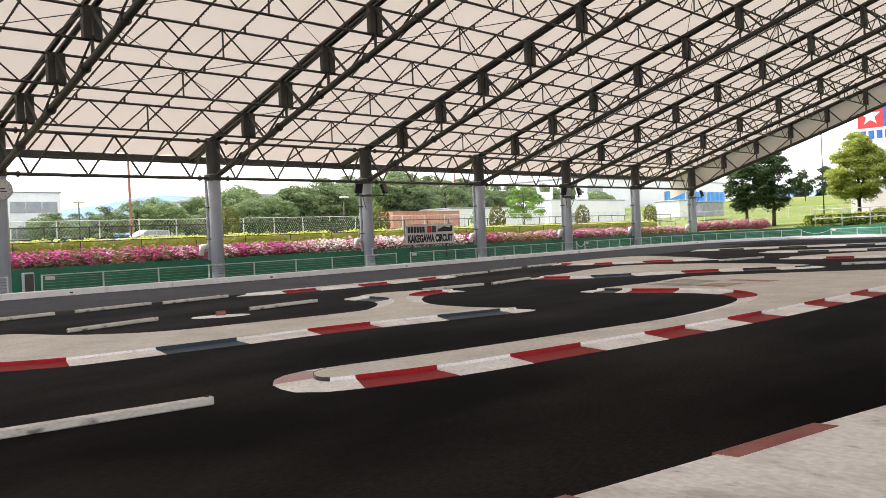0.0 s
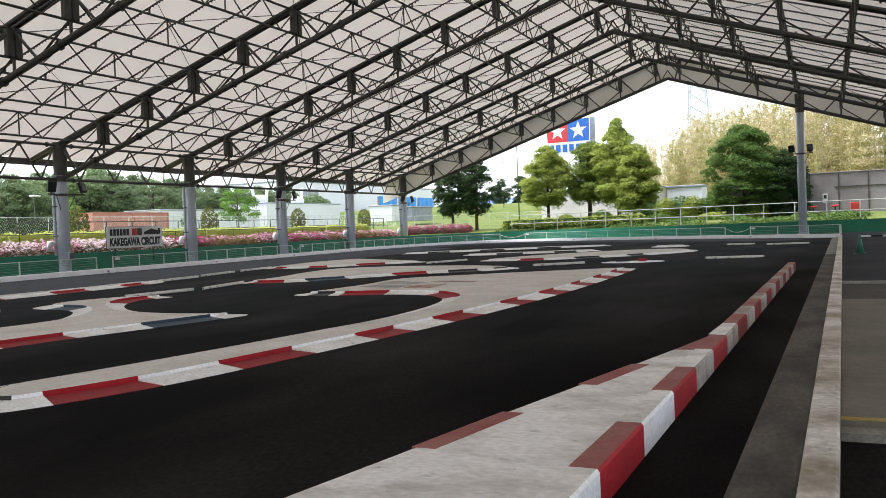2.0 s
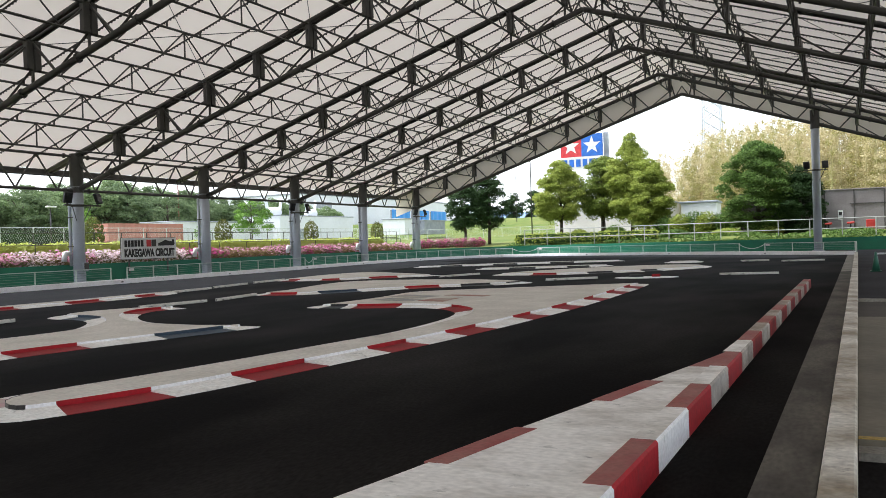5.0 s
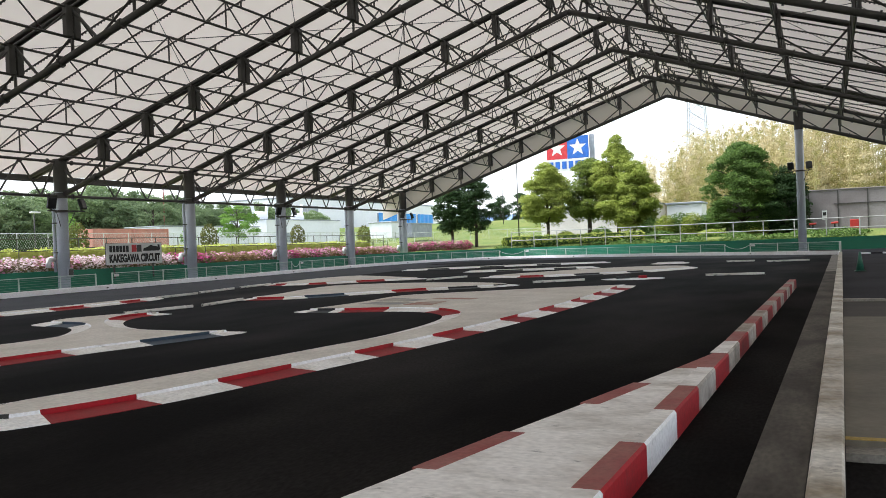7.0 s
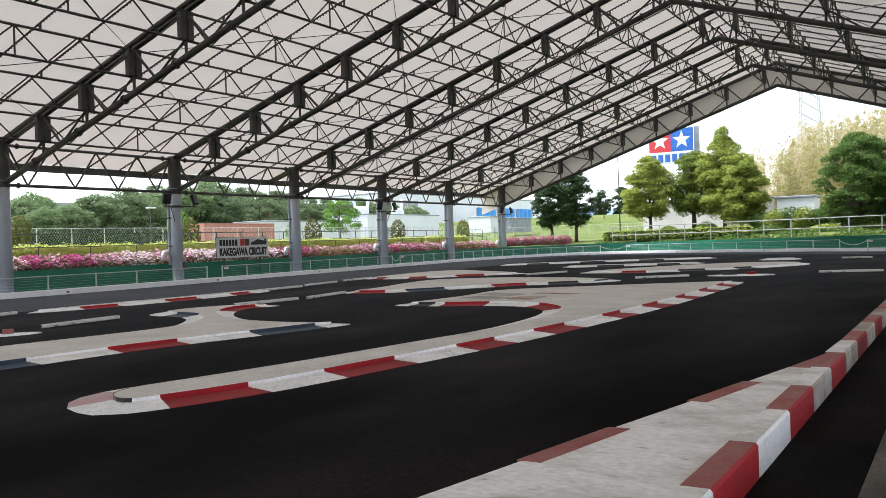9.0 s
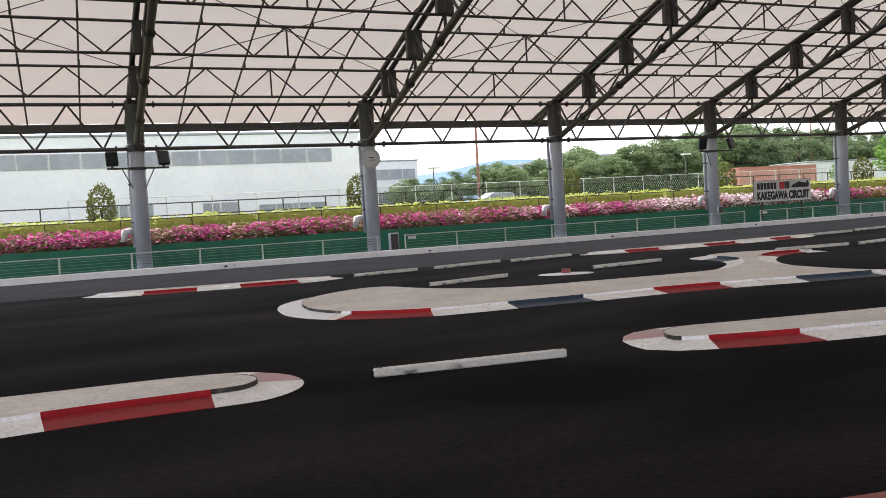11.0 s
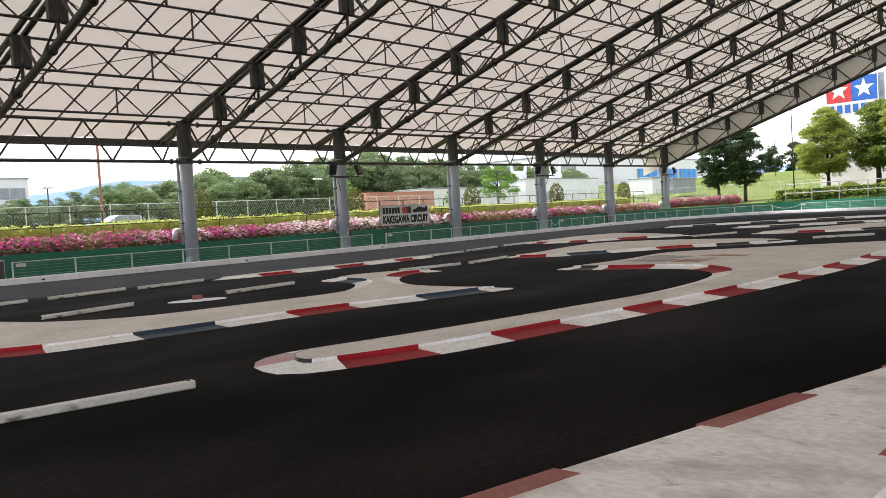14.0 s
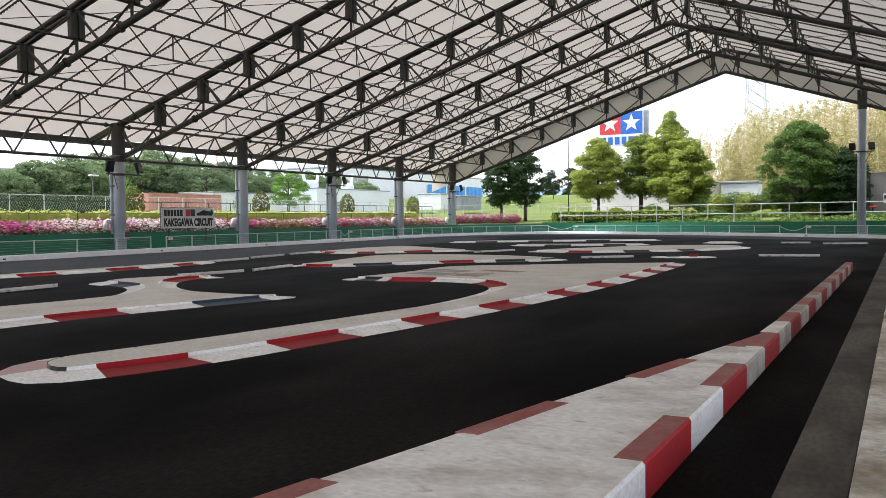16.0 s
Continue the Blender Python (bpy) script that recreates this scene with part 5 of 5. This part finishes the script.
pipe_rail("bank_railing", [(-42, -10), (-42, 78)], (0.55, 1.13), 2.2, 0.032, DARK_STEEL, "dark pipe railing above the hedge", lambda x, y: 1.67)
pipe_rail("low_rail", [(-39.4, -10), (-39.4, 74)], (0.62, 1.2), 3.0, 0.022, DARK_STEEL, "thin pipe rail among the azaleas", lambda x, y: 0.85)
pipe_rail("lawn_railing", [(-28, 78.5), (-16, 77), (-7, 75.5), (5, 74.5), (30, 74)], (0.62, 1.42), 2.2, 0.04, mat("galvanised_rail", (0.42, 0.43, 0.42), rough=0.5, fine_amount=0.1, bump=0), "pale galvanised pipe railing on the lawn", lambda x, y: 1.05)


def chain_link(name, pts, z0, h, label):
    f = thing(name, label, "chain-link fence")
    for (xa, ya), (xb, yb) in zip(pts, pts[1:]):
        a, b = Vector((xa, ya, z0)), Vector((xb, yb, z0))
        L = (b - a).length
        n = round(L / 2.6)
        for i in range(n + 1):
            p = a.lerp(b, i / n)
            part("post", tubed(p, p + Vector((0, 0, h)), 0.035, 6), LINK, f)
        part("top_rail", tubed(a + Vector((0, 0, h)), b + Vector((0, 0, h)), 0.022, 5), LINK, f)
        bm = bmesh.new()
        k = int(L / 0.2)
        up = Vector((0, 0, h))
        for i in range(k):
            p, q = a.lerp(b, i / k), a.lerp(b, min(1, (i + 5) / k))
            tube(bm, p, q + up, 0.0055, 3)
            tube(bm, p + up, q, 0.0055, 3)
        tagged(part("wire_mesh", bm, LINK, f), kind="stuff")


LINK = mat("galvanised_wire", (0.62, 0.65, 0.62), rough=0.5, fine_amount=0.1, bump=0)
chain_link("chain_link_fence", [(-52, 0), (-52, 100)], 2.0, 1.5, "tall chain-link fence beyond the hedge")
chain_link("white_mesh_fence", [(-52, 100), (-30, 112), (0, 116)], 2.0, 1.3, "pale mesh fence behind the lawn")

# ---- far left: trees, buildings, container, sheds ----
FAR_TREES = []
for i in range(4):
    lobes = clump_lobes([(1.3, 1.6), (2.4, 3.3), (4.4, 4.3), (6.2, 3.2), (7.7, 0.9)], 60, 0.8, 100 + i, 0.3)
    FAR_TREES.append((mesh_of(limbs_bm(6.2, 0.2, lobes, 0.3 * (i - 1.5), 18, 1.3), "trunk", BARK, True), leaf_cloud("crown", lobes, 11000, 0.24, (LEAF_FAR, LEAF_FAR_DARK, LEAF_FAR, LEAF_FAR_DARK)[i], 110 + i, lift=0.6)))
r = random.Random(9)
for i, y in enumerate(np.arange(40, 150, 3.3)):
    top = np.interp(y, [36, 44, 60, 69, 79, 97, 117, 150], [3.6, 4.2, 5.4, 7.2, 8.0, 9.2, 7.6, 7.2])
    for row in range(2):
        x = -96 - 9 * row + r.uniform(-2.5, 2.5)
        s = top / 7.6 * r.uniform(0.88, 1.12) * (1.0 + 0.06 * row)
        tr, cr = FAR_TREES[r.randrange(4)]
        t = thing("tree", "green broadleaf tree in the far row", "tree", "far row of trees")
        t.matrix_basis = pose(x, y + r.uniform(-1.5, 1.5) + 2.2 * row, 2.1, 0, 0, r.uniform(0, 360)) @ Matrix.Diagonal((max(s, 0.72), max(s, 0.72), s, 1))
        part("trunk", tr, None, t)
        part("crown", cr, None, t)
clipped_hedge("dark_hedge", -92, 60, -92, 92, 2.0, 2.0, 4.6, LEAF_DARK, "dark clipped hedge in front of the far trees", 4500, 131, 0.4)
grown_tree(-72, 92.5, "young fresh-green tree beside the white sheds", [(1.2, 1.4), (2.2, 3.2), (3.6, 2.8), (5.2, 1.6), (6.4, 0.4)], LEAF_LIGHT, 7000, 0.2, 132, 0.1, n=45, clump=0.55, base=2.2, ragged=0.5)
grown_tree(-70, 80.5, "young fresh-green tree in front of the container", [(0.6, 0.6), (1.2, 1.1), (2.2, 0.5)], LEAF_LIGHT, 1400, 0.18, 133, 0.06, n=22, clump=0.4, limbs=6, base=2.2)
grown_tree(-71, 64, "fresh-green tree near the fence", [(0.8, 0.9), (1.8, 1.7), (3.6, 0.7)], LEAF_LIGHT, 2400, 0.2, 134, 0.08, n=28, clump=0.5, limbs=8, base=2.2)


def container(x, y, z, L, Wd, H):
    c = thing("shipping_container", "faded orange-red corrugated steel container", "container", at=(x, y, z))
    n = int(L / 0.28)
    bm = bmesh.new()
    lo, hi = [], []
    for i in range(2 * n + 1):
        yy = L * i / (2 * n)
        off = 0.05 if (i // 1) % 4 in (1, 2) else 0.0
        lo.append(bm.verts.new((Wd / 2 - off, yy, 0.15)))
        hi.append(bm.verts.new((Wd / 2 - off, yy, H - 0.12)))
    for i in range(2 * n):
        bm.faces.new((lo[i], lo[i + 1], hi[i + 1], hi[i]))
    part("corrugated_side", bm, CONTAINER_RED, c)
    part("body", boxed((-0.06, L / 2, H / 2), (Wd - 0.12, L, H - 0.02)), CONTAINER_RED, c)
    for z_ in (0.08, H - 0.07):
        part("rail", boxed((Wd / 2, L / 2, z_), (0.10, L, 0.14)), CONTAINER_RED, c)
    for y_ in (0.05, L - 0.05):
        part("corner_post", boxed((Wd / 2, y_, H / 2), (0.12, 0.14, H)), CONTAINER_RED, c)
    for y_ in (-0.01,):
        part("end_door", boxed((0, y_, H / 2), (Wd * 0.94, 0.04, H * 0.92)), CONTAINER_RED, c)


container(-75, 69.4, 2.1, 6.0, 2.4, 2.75)
container(-75, 75.6, 2.1, 5.6, 2.4, 2.75)


def shed(name, x0, y0, x1, y1, z0, z1, material, label, roof=0.3, windows=()):
    h = thing(name, label, "building", at=((x0 + x1) / 2, (y0 + y1) / 2, z0))
    sx, sy, H = abs(x1 - x0), abs(y1 - y0), z1 - z0
    part("wall", boxed((0, 0, H / 2), (sx, sy, H)), material, h)
    part("roof", boxed((0, 0, H + roof / 2), (sx + 0.3, sy + 0.3, roof), bevel=0.05), ROOF_GREY if roof > 0.1 else material, h)
    for ya, yb, za, zb, pieces in windows:
        wdt = (yb - ya) / pieces
        for i in range(pieces):
            wn_ = part("window", boxed((sx / 2 + 0.03, ya + wdt * (i + 0.5) - (y0 + y1) / 2, (za + zb) / 2 - z0), (0.08, wdt * 0.97, zb - za)), FRAME_GREY, h)
            part("pane", boxed((sx / 2 + 0.075, ya + wdt * (i + 0.5) - (y0 + y1) / 2, (za + zb) / 2 - z0), (0.02, wdt * 0.88, (zb - za) * 0.93)), GLASS_GREY, wn_)
    return h


FRAME_GREY = mat("grey_window_frame", (0.45, 0.47, 0.5), rough=0.5, fine_amount=0.05, bump=0)
shed("factory_building", -110, -45, -85, 28.4, 1.9, 10.6, BUILDING_WHITE, "large white factory building with a band of windows", 0.25, [(-44, 25.4, 7.7, 9.1, 26), (3.0, 7.5, 2.3, 4.2, 2), (12.0, 15.5, 2.3, 4.0, 2), (17.5, 24.5, 2.3, 3.6, 4)])
shed("office_block", -122, 36, -110, 45.2, 1.9, 9.3, BUILDING_WHITE, "small white office block with grey windows", 0.2, [(39.0, 44.8, 6.8, 8.2, 3), (38.0, 44.6, 3.6, 5.0, 4)])
shed("white_shed", -86, 86.5, -80, 108, 1.9, 5.4, BUILDING_WHITE, "long low white shed", 0.15, [])
shed("white_shed", -88, 110, -80, 132, 1.9, 6.6, BUILDING_WHITE, "white shed with grey roof edge", 0.15, [(113, 117, 3.0, 4.6, 2)])
shed("white_hall", -150, 160, -110, 260, 1.9, 13.5, BUILDING_WHITE, "big pale white hall in the distance", 0.4, [(165, 172, 10.5, 12.0, 3), (205, 240, 4.0, 6.0, 6)])
shed("grey_roofed_hall", -175, 96, -150, 125, 1.9, 11.8, ROOF_GREY, "distant grey-roofed hall behind the trees", 0.5, [])
shed("utility_hut", -66, 118, -62, 123, 3.0, 5.4, BUILDING_WHITE, "small white utility hut on the slope", 0.2, [])
shed("louvred_shed", -66, 125, -62, 133, 3.0, 5.2, ROOF_GREY, "small grey louvred shed on the slope", 0.2, [])
shed("lawn_wall_building", -33, 104, -18.5, 112, 1.9, 5.6, mat("beige_plaster", (0.68, 0.64, 0.63), (0.60, 0.56, 0.55), rough=0.8, scale=0.4, fine=4, fine_amount=0.1), "low beige plastered building behind the trees", 0.15, [])
shed("white_kiosk", -16.0, 97, -12.2, 101, 1.9, 5.0, BUILDING_WHITE, "small white flat-roofed kiosk behind shrubs", 0.25, [])

# blue tarpaulins on the embankment
for ya, yb in ((174.5, 184.0), (185.0, 194.5), (195.5, 205)):
    b = thing("blue_tarpaulin", "bright blue tarpaulin sheet hung on a frame", "tarpaulin", "blue tarpaulins", at=(-95, ya, 7.2))
    bm = bmesh.new()
    n = 14
    for i in range(n):
        y_a, y_b = (yb - ya) * i / n, (yb - ya) * (i + 1) / n
        xa, xb = 0.12 * math.sin(i * 1.7), 0.12 * math.sin((i + 1) * 1.7)
        bm.faces.new([bm.verts.new(v) for v in ((xa, y_a, 0), (xb, y_b, 0), (xb, y_b, 2.5), (xa, y_a, 2.5))])
    part("sheet", bm, SHEET_BLUE, b)
    part("frame", boxed((-0.3, (yb - ya) / 2, -1.2), (0.3, yb - ya, 7.2)), ROOF_GREY, b)

# embankment beyond the far corner
bm = bmesh.new()
em = []
for j in range(13):
    for i in range(25):
        x, yv = -130 + i * 4.6, 118 + j * 7.0
        up = 4.6 * ramp(yv, 122, 165) * ramp(-x, 20, 50)
        em.append(bm.verts.new((x, yv, 1.6 + up + 0.25 * noise.noise((x * 0.08, yv * 0.08, 3)))))
for j in range(12):
    for i in range(24):
        bm.faces.new((em[j * 25 + i], em[j * 25 + i + 1], em[(j + 1) * 25 + i + 1], em[(j + 1) * 25 + i]))
tagged(part("embankment", bm, GRASS, smooth=True), "grassy embankment beyond the car park", "embankment", kind="structure")


def sky_dish(x, y, z, turn):
    """White steel cradle with slanted arms on a shed roof."""
    d = thing("roof_equipment", "white steel equipment with slanted arms on a shed roof", "equipment", "white roof equipment", at=(x, y, z), rz=turn)
    part("drum", tubed((0, -1.2, 0.8), (0, 1.2, 0.8), 0.8, 14), BUILDING_WHITE, d, smooth=True)
    part("arm", boxed((0, -1.2, 2.4), (0.4, 0.35, 3.4), Matrix.Rotation(radians(18), 4, "X")), BUILDING_WHITE, d)
    part("arm", boxed((0, 1.4, 2.2), (0.4, 0.35, 3.0), Matrix.Rotation(radians(-14), 4, "X")), BUILDING_WHITE, d)
    part("cradle", boxed((0, 0, 0.15), (1.8, 3.4, 0.3), bevel=0.05), BUILDING_WHITE, d)


sky_dish(-86, 116.5, 6.75, 0)
sky_dish(-87, 129.0, 6.75, 10)


def street_lamp(x, y, z, h, label="slim street lamp with a flat head"):
    s = thing("street_lamp", label, "street lamp", "street lamps", at=(x, y, z))
    part("pole", tubed((0, 0, 0), (0, 0, h), 0.07, 8, 0.05), DARK_STEEL, s, smooth=True)
    part("head", boxed((0.1, 0.0, h), (0.5, 0.9, 0.14), bevel=0.04), WHITE_PLASTIC, s)


street_lamp(-65, 54.5, 2.1, 3.8)
street_lamp(-66, 28.5, 2.1, 3.4)
street_lamp(-30.5, 88, 1.6, 10.5, "tall slim street lamp on the lawn")
street_lamp(-55, 150, 5.0, 8.5, "tall slim street lamp on the embankment")
pole = thing("rust_red_pole", "tall thin rust-red steel mast", "mast", at=(-70, 34.7, 2.2))
part("shaft", tubed((0, 0, 0), (0, 0, 14), 0.13, 8, 0.09), mat("rust_red_paint", (0.32, 0.13, 0.10), rough=0.6), pole)
pole2 = thing("rust_red_pole", "tall thin rust-red steel mast", "mast", at=(-92, 100.5, 2.2))
part("shaft", tubed((0, 0, 0), (0, 0, 10), 0.13, 8, 0.09), bpy.data.materials["rust_red_paint"], pole2)


def parked_car(x, y, z, rz):
    c = thing("parked_car", "silver-blue car parked behind the hedge", "car", "parked cars", at=(x, y, z), rz=rz)
    bm = bmesh.new()
    prof = [(-2.1, 0.35), (2.1, 0.35), (2.15, 0.7), (1.35, 0.92), (0.75, 1.4), (-0.9, 1.45), (-1.75, 0.98), (-2.15, 0.85)]
    a = [bm.verts.new((px, -0.82, pz)) for px, pz in prof]
    b = [bm.verts.new((px, 0.82, pz)) for px, pz in prof]
    n = len(prof)
    bm.faces.new(a)
    bm.faces.new(b[::-1])
    for i in range(n):
        bm.faces.new((a[i], b[i], b[(i + 1) % n], a[(i + 1) % n]))
    part("body", bm, CAR_PAINT, c)
    for sy in (-0.825, 0.825):
        for wx, wl in ((-0.75, 0.95), (0.3, 0.95)):
            part("side_window", boxed((wx, sy, 1.18), (wl, 0.03, 0.32), bevel=0.012), GLASS_GREY, c)
    for wx in (-1.3, 1.3):
        for wy in (-0.75, 0.75):
            part("wheel", tubed((wx, wy - 0.1, 0.32), (wx, wy + 0.1, 0.32), 0.32, 14), BLACK, c)


parked_car(-62, 32.6, 1.62, 88)

# ---- far end: concrete wall, fittings, bamboo hill, sign, pylon, mountains ----
rw = thing("retaining_wall", "weathered grey-brown concrete retaining wall with panel joints", "wall", kind="structure")
x = -8.58
while x < 40:
    part("panel", boxed((x + 1.22, 86.2, 2.9), (2.42, 0.4, 4.6), bevel=0.02), WALL_CONC, rw)
    part("rib", boxed((x, 85.97, 2.9), (0.10, 0.06, 4.6)), DARK_STEEL, rw)
    x += 2.46
part("capping", boxed((15.7, 86.2, 5.23), (48.8, 0.55, 0.10), bevel=0.02), WALL_CONC, rw)
part("ledge", boxed((20.4, 85.95, 3.9), (39, 0.06, 0.08)), DARK_STEEL, rw)
notice = thing("wall_notice", "small white notice plate fixed to the concrete wall", "notice", at=(0.1, 85.96, 2.9))
part("plate", boxed((0, 0, 0), (0.42, 0.03, 0.85)), WHITE_PLASTIC, notice)
part("mark", boxed((0, -0.02, 0.12), (0.26, 0.02, 0.32)), BLACK, notice)
hyd = thing("hydrant_box", "red enamelled fire hose box on the lawn", "fire box", at=(2.5, 83.5, ground_z(2.5, 83.5)))
part("body", boxed((0, 0, 0.5), (0.72, 0.4, 1.0), bevel=0.03), RED_METAL, hyd)
part("door", boxed((0, -0.21, 0.5), (0.6, 0.02, 0.84)), RED_METAL, hyd)
for x in (-0.9, 0.9):
    v = thing("valve_post", "small red and black valve post on the lawn", "valve", "valve posts", at=(x, 83.5, ground_z(x, 83.5)))
    part("post", tubed((0, 0, 0), (0, 0, 0.7), 0.07, 8), BLACK, v)
    part("wheel", tubed((-0.3, 0, 0.75), (0.3, 0, 0.8), 0.10, 8), RED_METAL, v)

bm = bmesh.new()
hv = []
for j in range(14):
    for i in range(40):
        x, yv = -48 + i * 3.0, 104 + j * 6.0
        z = 1.6 + 9.0 * ramp(yv, 108, 165) * ramp(x, -46, -12) + 0.8 * noise.noise((x * 0.07, yv * 0.07, 9))
        hv.append(bm.verts.new((x, yv, z if x > -44 else 1.2)))
for j in range(13):
    for i in range(39):
        bm.faces.new((hv[j * 40 + i], hv[j * 40 + i + 1], hv[(j + 1) * 40 + i + 1], hv[(j + 1) * 40 + i]))
tagged(part("hillside", bm, HILL, smooth=True), "wooded slope under the bamboo", "hill", kind="structure")

CULM = mat("bamboo_culm", (0.42, 0.38, 0.18), (0.30, 0.27, 0.11), rough=0.6)
r = np.random.default_rng(21)
for leaf, lab, xr, yr, cnt, leaves, sd in ((LEAF_BAMBOO, "dense grove of yellowing feathery bamboo", (-27, 6), (112, 148), 230, 210000, 200),
                                           (LEAF_BAMBOO_GREEN, "dense grove of greener feathery bamboo", (-19, 36), (108, 150), 240, 210000, 201)):
    g = thing("bamboo_grove", lab, "bamboo", kind="stuff")
    lobes, bm = [], bmesh.new()
    for i in range(cnt):
        x, yv = r.uniform(*xr), r.uniform(*yr)
        if x < -21 and r.random() < 0.5:
            continue
        zb = 1.6 + 9.0 * ramp(yv, 108, 165) * ramp(x, -46, -12)
        H = r.uniform(10.5, 14.0) * float(np.interp(x, [-27, -21, -8, 5], [0.65, 0.8, 0.97, 1.28]))
        lean, side = r.normal(0, 0.9), r.normal(0, 0.5)
        tube(bm, (x, yv, zb - 0.3), (x + lean * 0.35, yv, zb + H * 0.6), 0.065, 5, 0.045)
        tube(bm, (x + lean * 0.35, yv, zb + H * 0.6), (x + lean, yv + side, zb + H * 0.97), 0.045, 4, 0.012)
        for q in range(11):
            t = 0.16 + 0.84 * q / 10
            w = 0.95 * (1.25 - 0.85 * t)
            lobes.append((x + lean * t * t + r.normal(0, 0.5), yv + side * t + r.normal(0, 0.5), zb + H * t, w, w, 0.55))
    part("culms", bm, CULM, g)
    part("foliage", leaf_cloud("foliage", lobes, leaves, 0.2, leaf, sd, flat=0.6, droop=0.6, shell=0.2), None, g)

# tall advertising board far behind the trees: plain coloured fields with white stars
adv = thing("advertising_board", "tall roadside board with red and blue star panels", "sign board", at=(-42.1, 150, 0))
part("panel", boxed((-1.95, 0, 18.35), (3.9, 0.4, 4.0)), LOGO_RED, adv, "red panel")
part("panel", boxed((1.95, 0, 18.35), (3.9, 0.4, 4.0)), LOGO_BLUE, adv, "blue panel")
part("lower_panel", boxed((0, 0, 15.2), (7.8, 0.38, 2.2)), WHITE_PLASTIC, adv, "white lower panel")
for i in range(6):
    part("word_bar", boxed((-3.1 + i * 1.24, -0.22, 15.2), (0.85, 0.06, 1.35)), LOGO_BLUE, adv)
part("side_panel", boxed((4.4, 0.6, 17.4), (0.9, 0.4, 6.2)), ROOF_GREY, adv)
for cx in (-1.95, 1.95):
    bm = bmesh.new()
    pts = [((1.65 if i % 2 == 0 else 0.68) * math.sin(i * math.pi / 5), (1.65 if i % 2 == 0 else 0.68) * math.cos(i * math.pi / 5)) for i in range(10)]
    c0 = bm.verts.new((cx, -0.24, 18.3))
    vs = [bm.verts.new((cx + px, -0.22, 18.3 + pz)) for px, pz in pts]
    for i in range(10):
        bm.faces.new((c0, vs[i], vs[(i + 1) % 10]))
    part("star", bm, WHITE_PLASTIC, adv, "white star")
for px in (-2.5, 2.5):
    part("leg", tubed((px, 0.2, 0), (px, 0.2, 15), 0.3, 8), STEEL, adv)

pyl = thing("power_pylon", "pale steel lattice power pylon behind the bamboo", "pylon", at=(-32, 250, 0))
PYL = mat("pylon_steel", (0.60, 0.62, 0.68), rough=0.6, fine_amount=0.05, bump=0)
for sx in (-1, 1):
    for sy in (-1, 1):
        part("leg", tubed((sx * 3.6, sy * 3.6, 0), (sx * 1.5, sy * 1.5, 58), 0.30, 5, 0.20), PYL, pyl)
for i in range(14):
    z0, z1 = 10 + i * 3.4, 10 + (i + 1) * 3.4
    w0, w1 = 3.6 - 2.1 * z0 / 58, 3.6 - 2.1 * z1 / 58
    for s in (-1, 1):
        part("brace", tubed((s * w0, -w0, z0), (-s * w1, -w1, z1), 0.17, 4), PYL, pyl)
        part("brace", tubed((s * w0, w0, z0), (-s * w1, w1, z1), 0.17, 4), PYL, pyl)

bm = bmesh.new()
top, bot = [], []
for i in range(61):
    a = radians(-2 + 100 * i / 60)
    R_ = 1000
    x, yv = -R_ * math.cos(a), R_ * math.sin(a)
    h = 36 + 26 * math.exp(-((i - 18) / 5.0) ** 2) + 8 * noise.noise((i * 0.35, 2, 0)) + 10 * noise.noise((i * 0.09, 5, 0))
    top.append(bm.verts.new((x, yv, h)))
    bot.append(bm.verts.new((x * 0.8, yv * 0.8, -4)))
for i in range(60):
    bm.faces.new((bot[i], bot[i + 1], top[i + 1], top[i]))
tagged(part("backdrop", bm, MOUNTAIN, smooth=True), "hazy blue mountains on the horizon", "mountains", kind="structure")
for i in range(3):
    top = 7.6 - 1.1 * abs(i - 1)
    grown_tree(-74 + 4.2 * i, 200 + 3 * (i % 2), "dark distant tree above the embankment", [(1.0, 1.8), (3.0, 3.2), (top * 0.8, 2.2), (top, 0.6)], LEAF_DARK, 6000, 0.35, 300 + i, 0.2, n=45, clump=0.9, limbs=8, base=6.0)
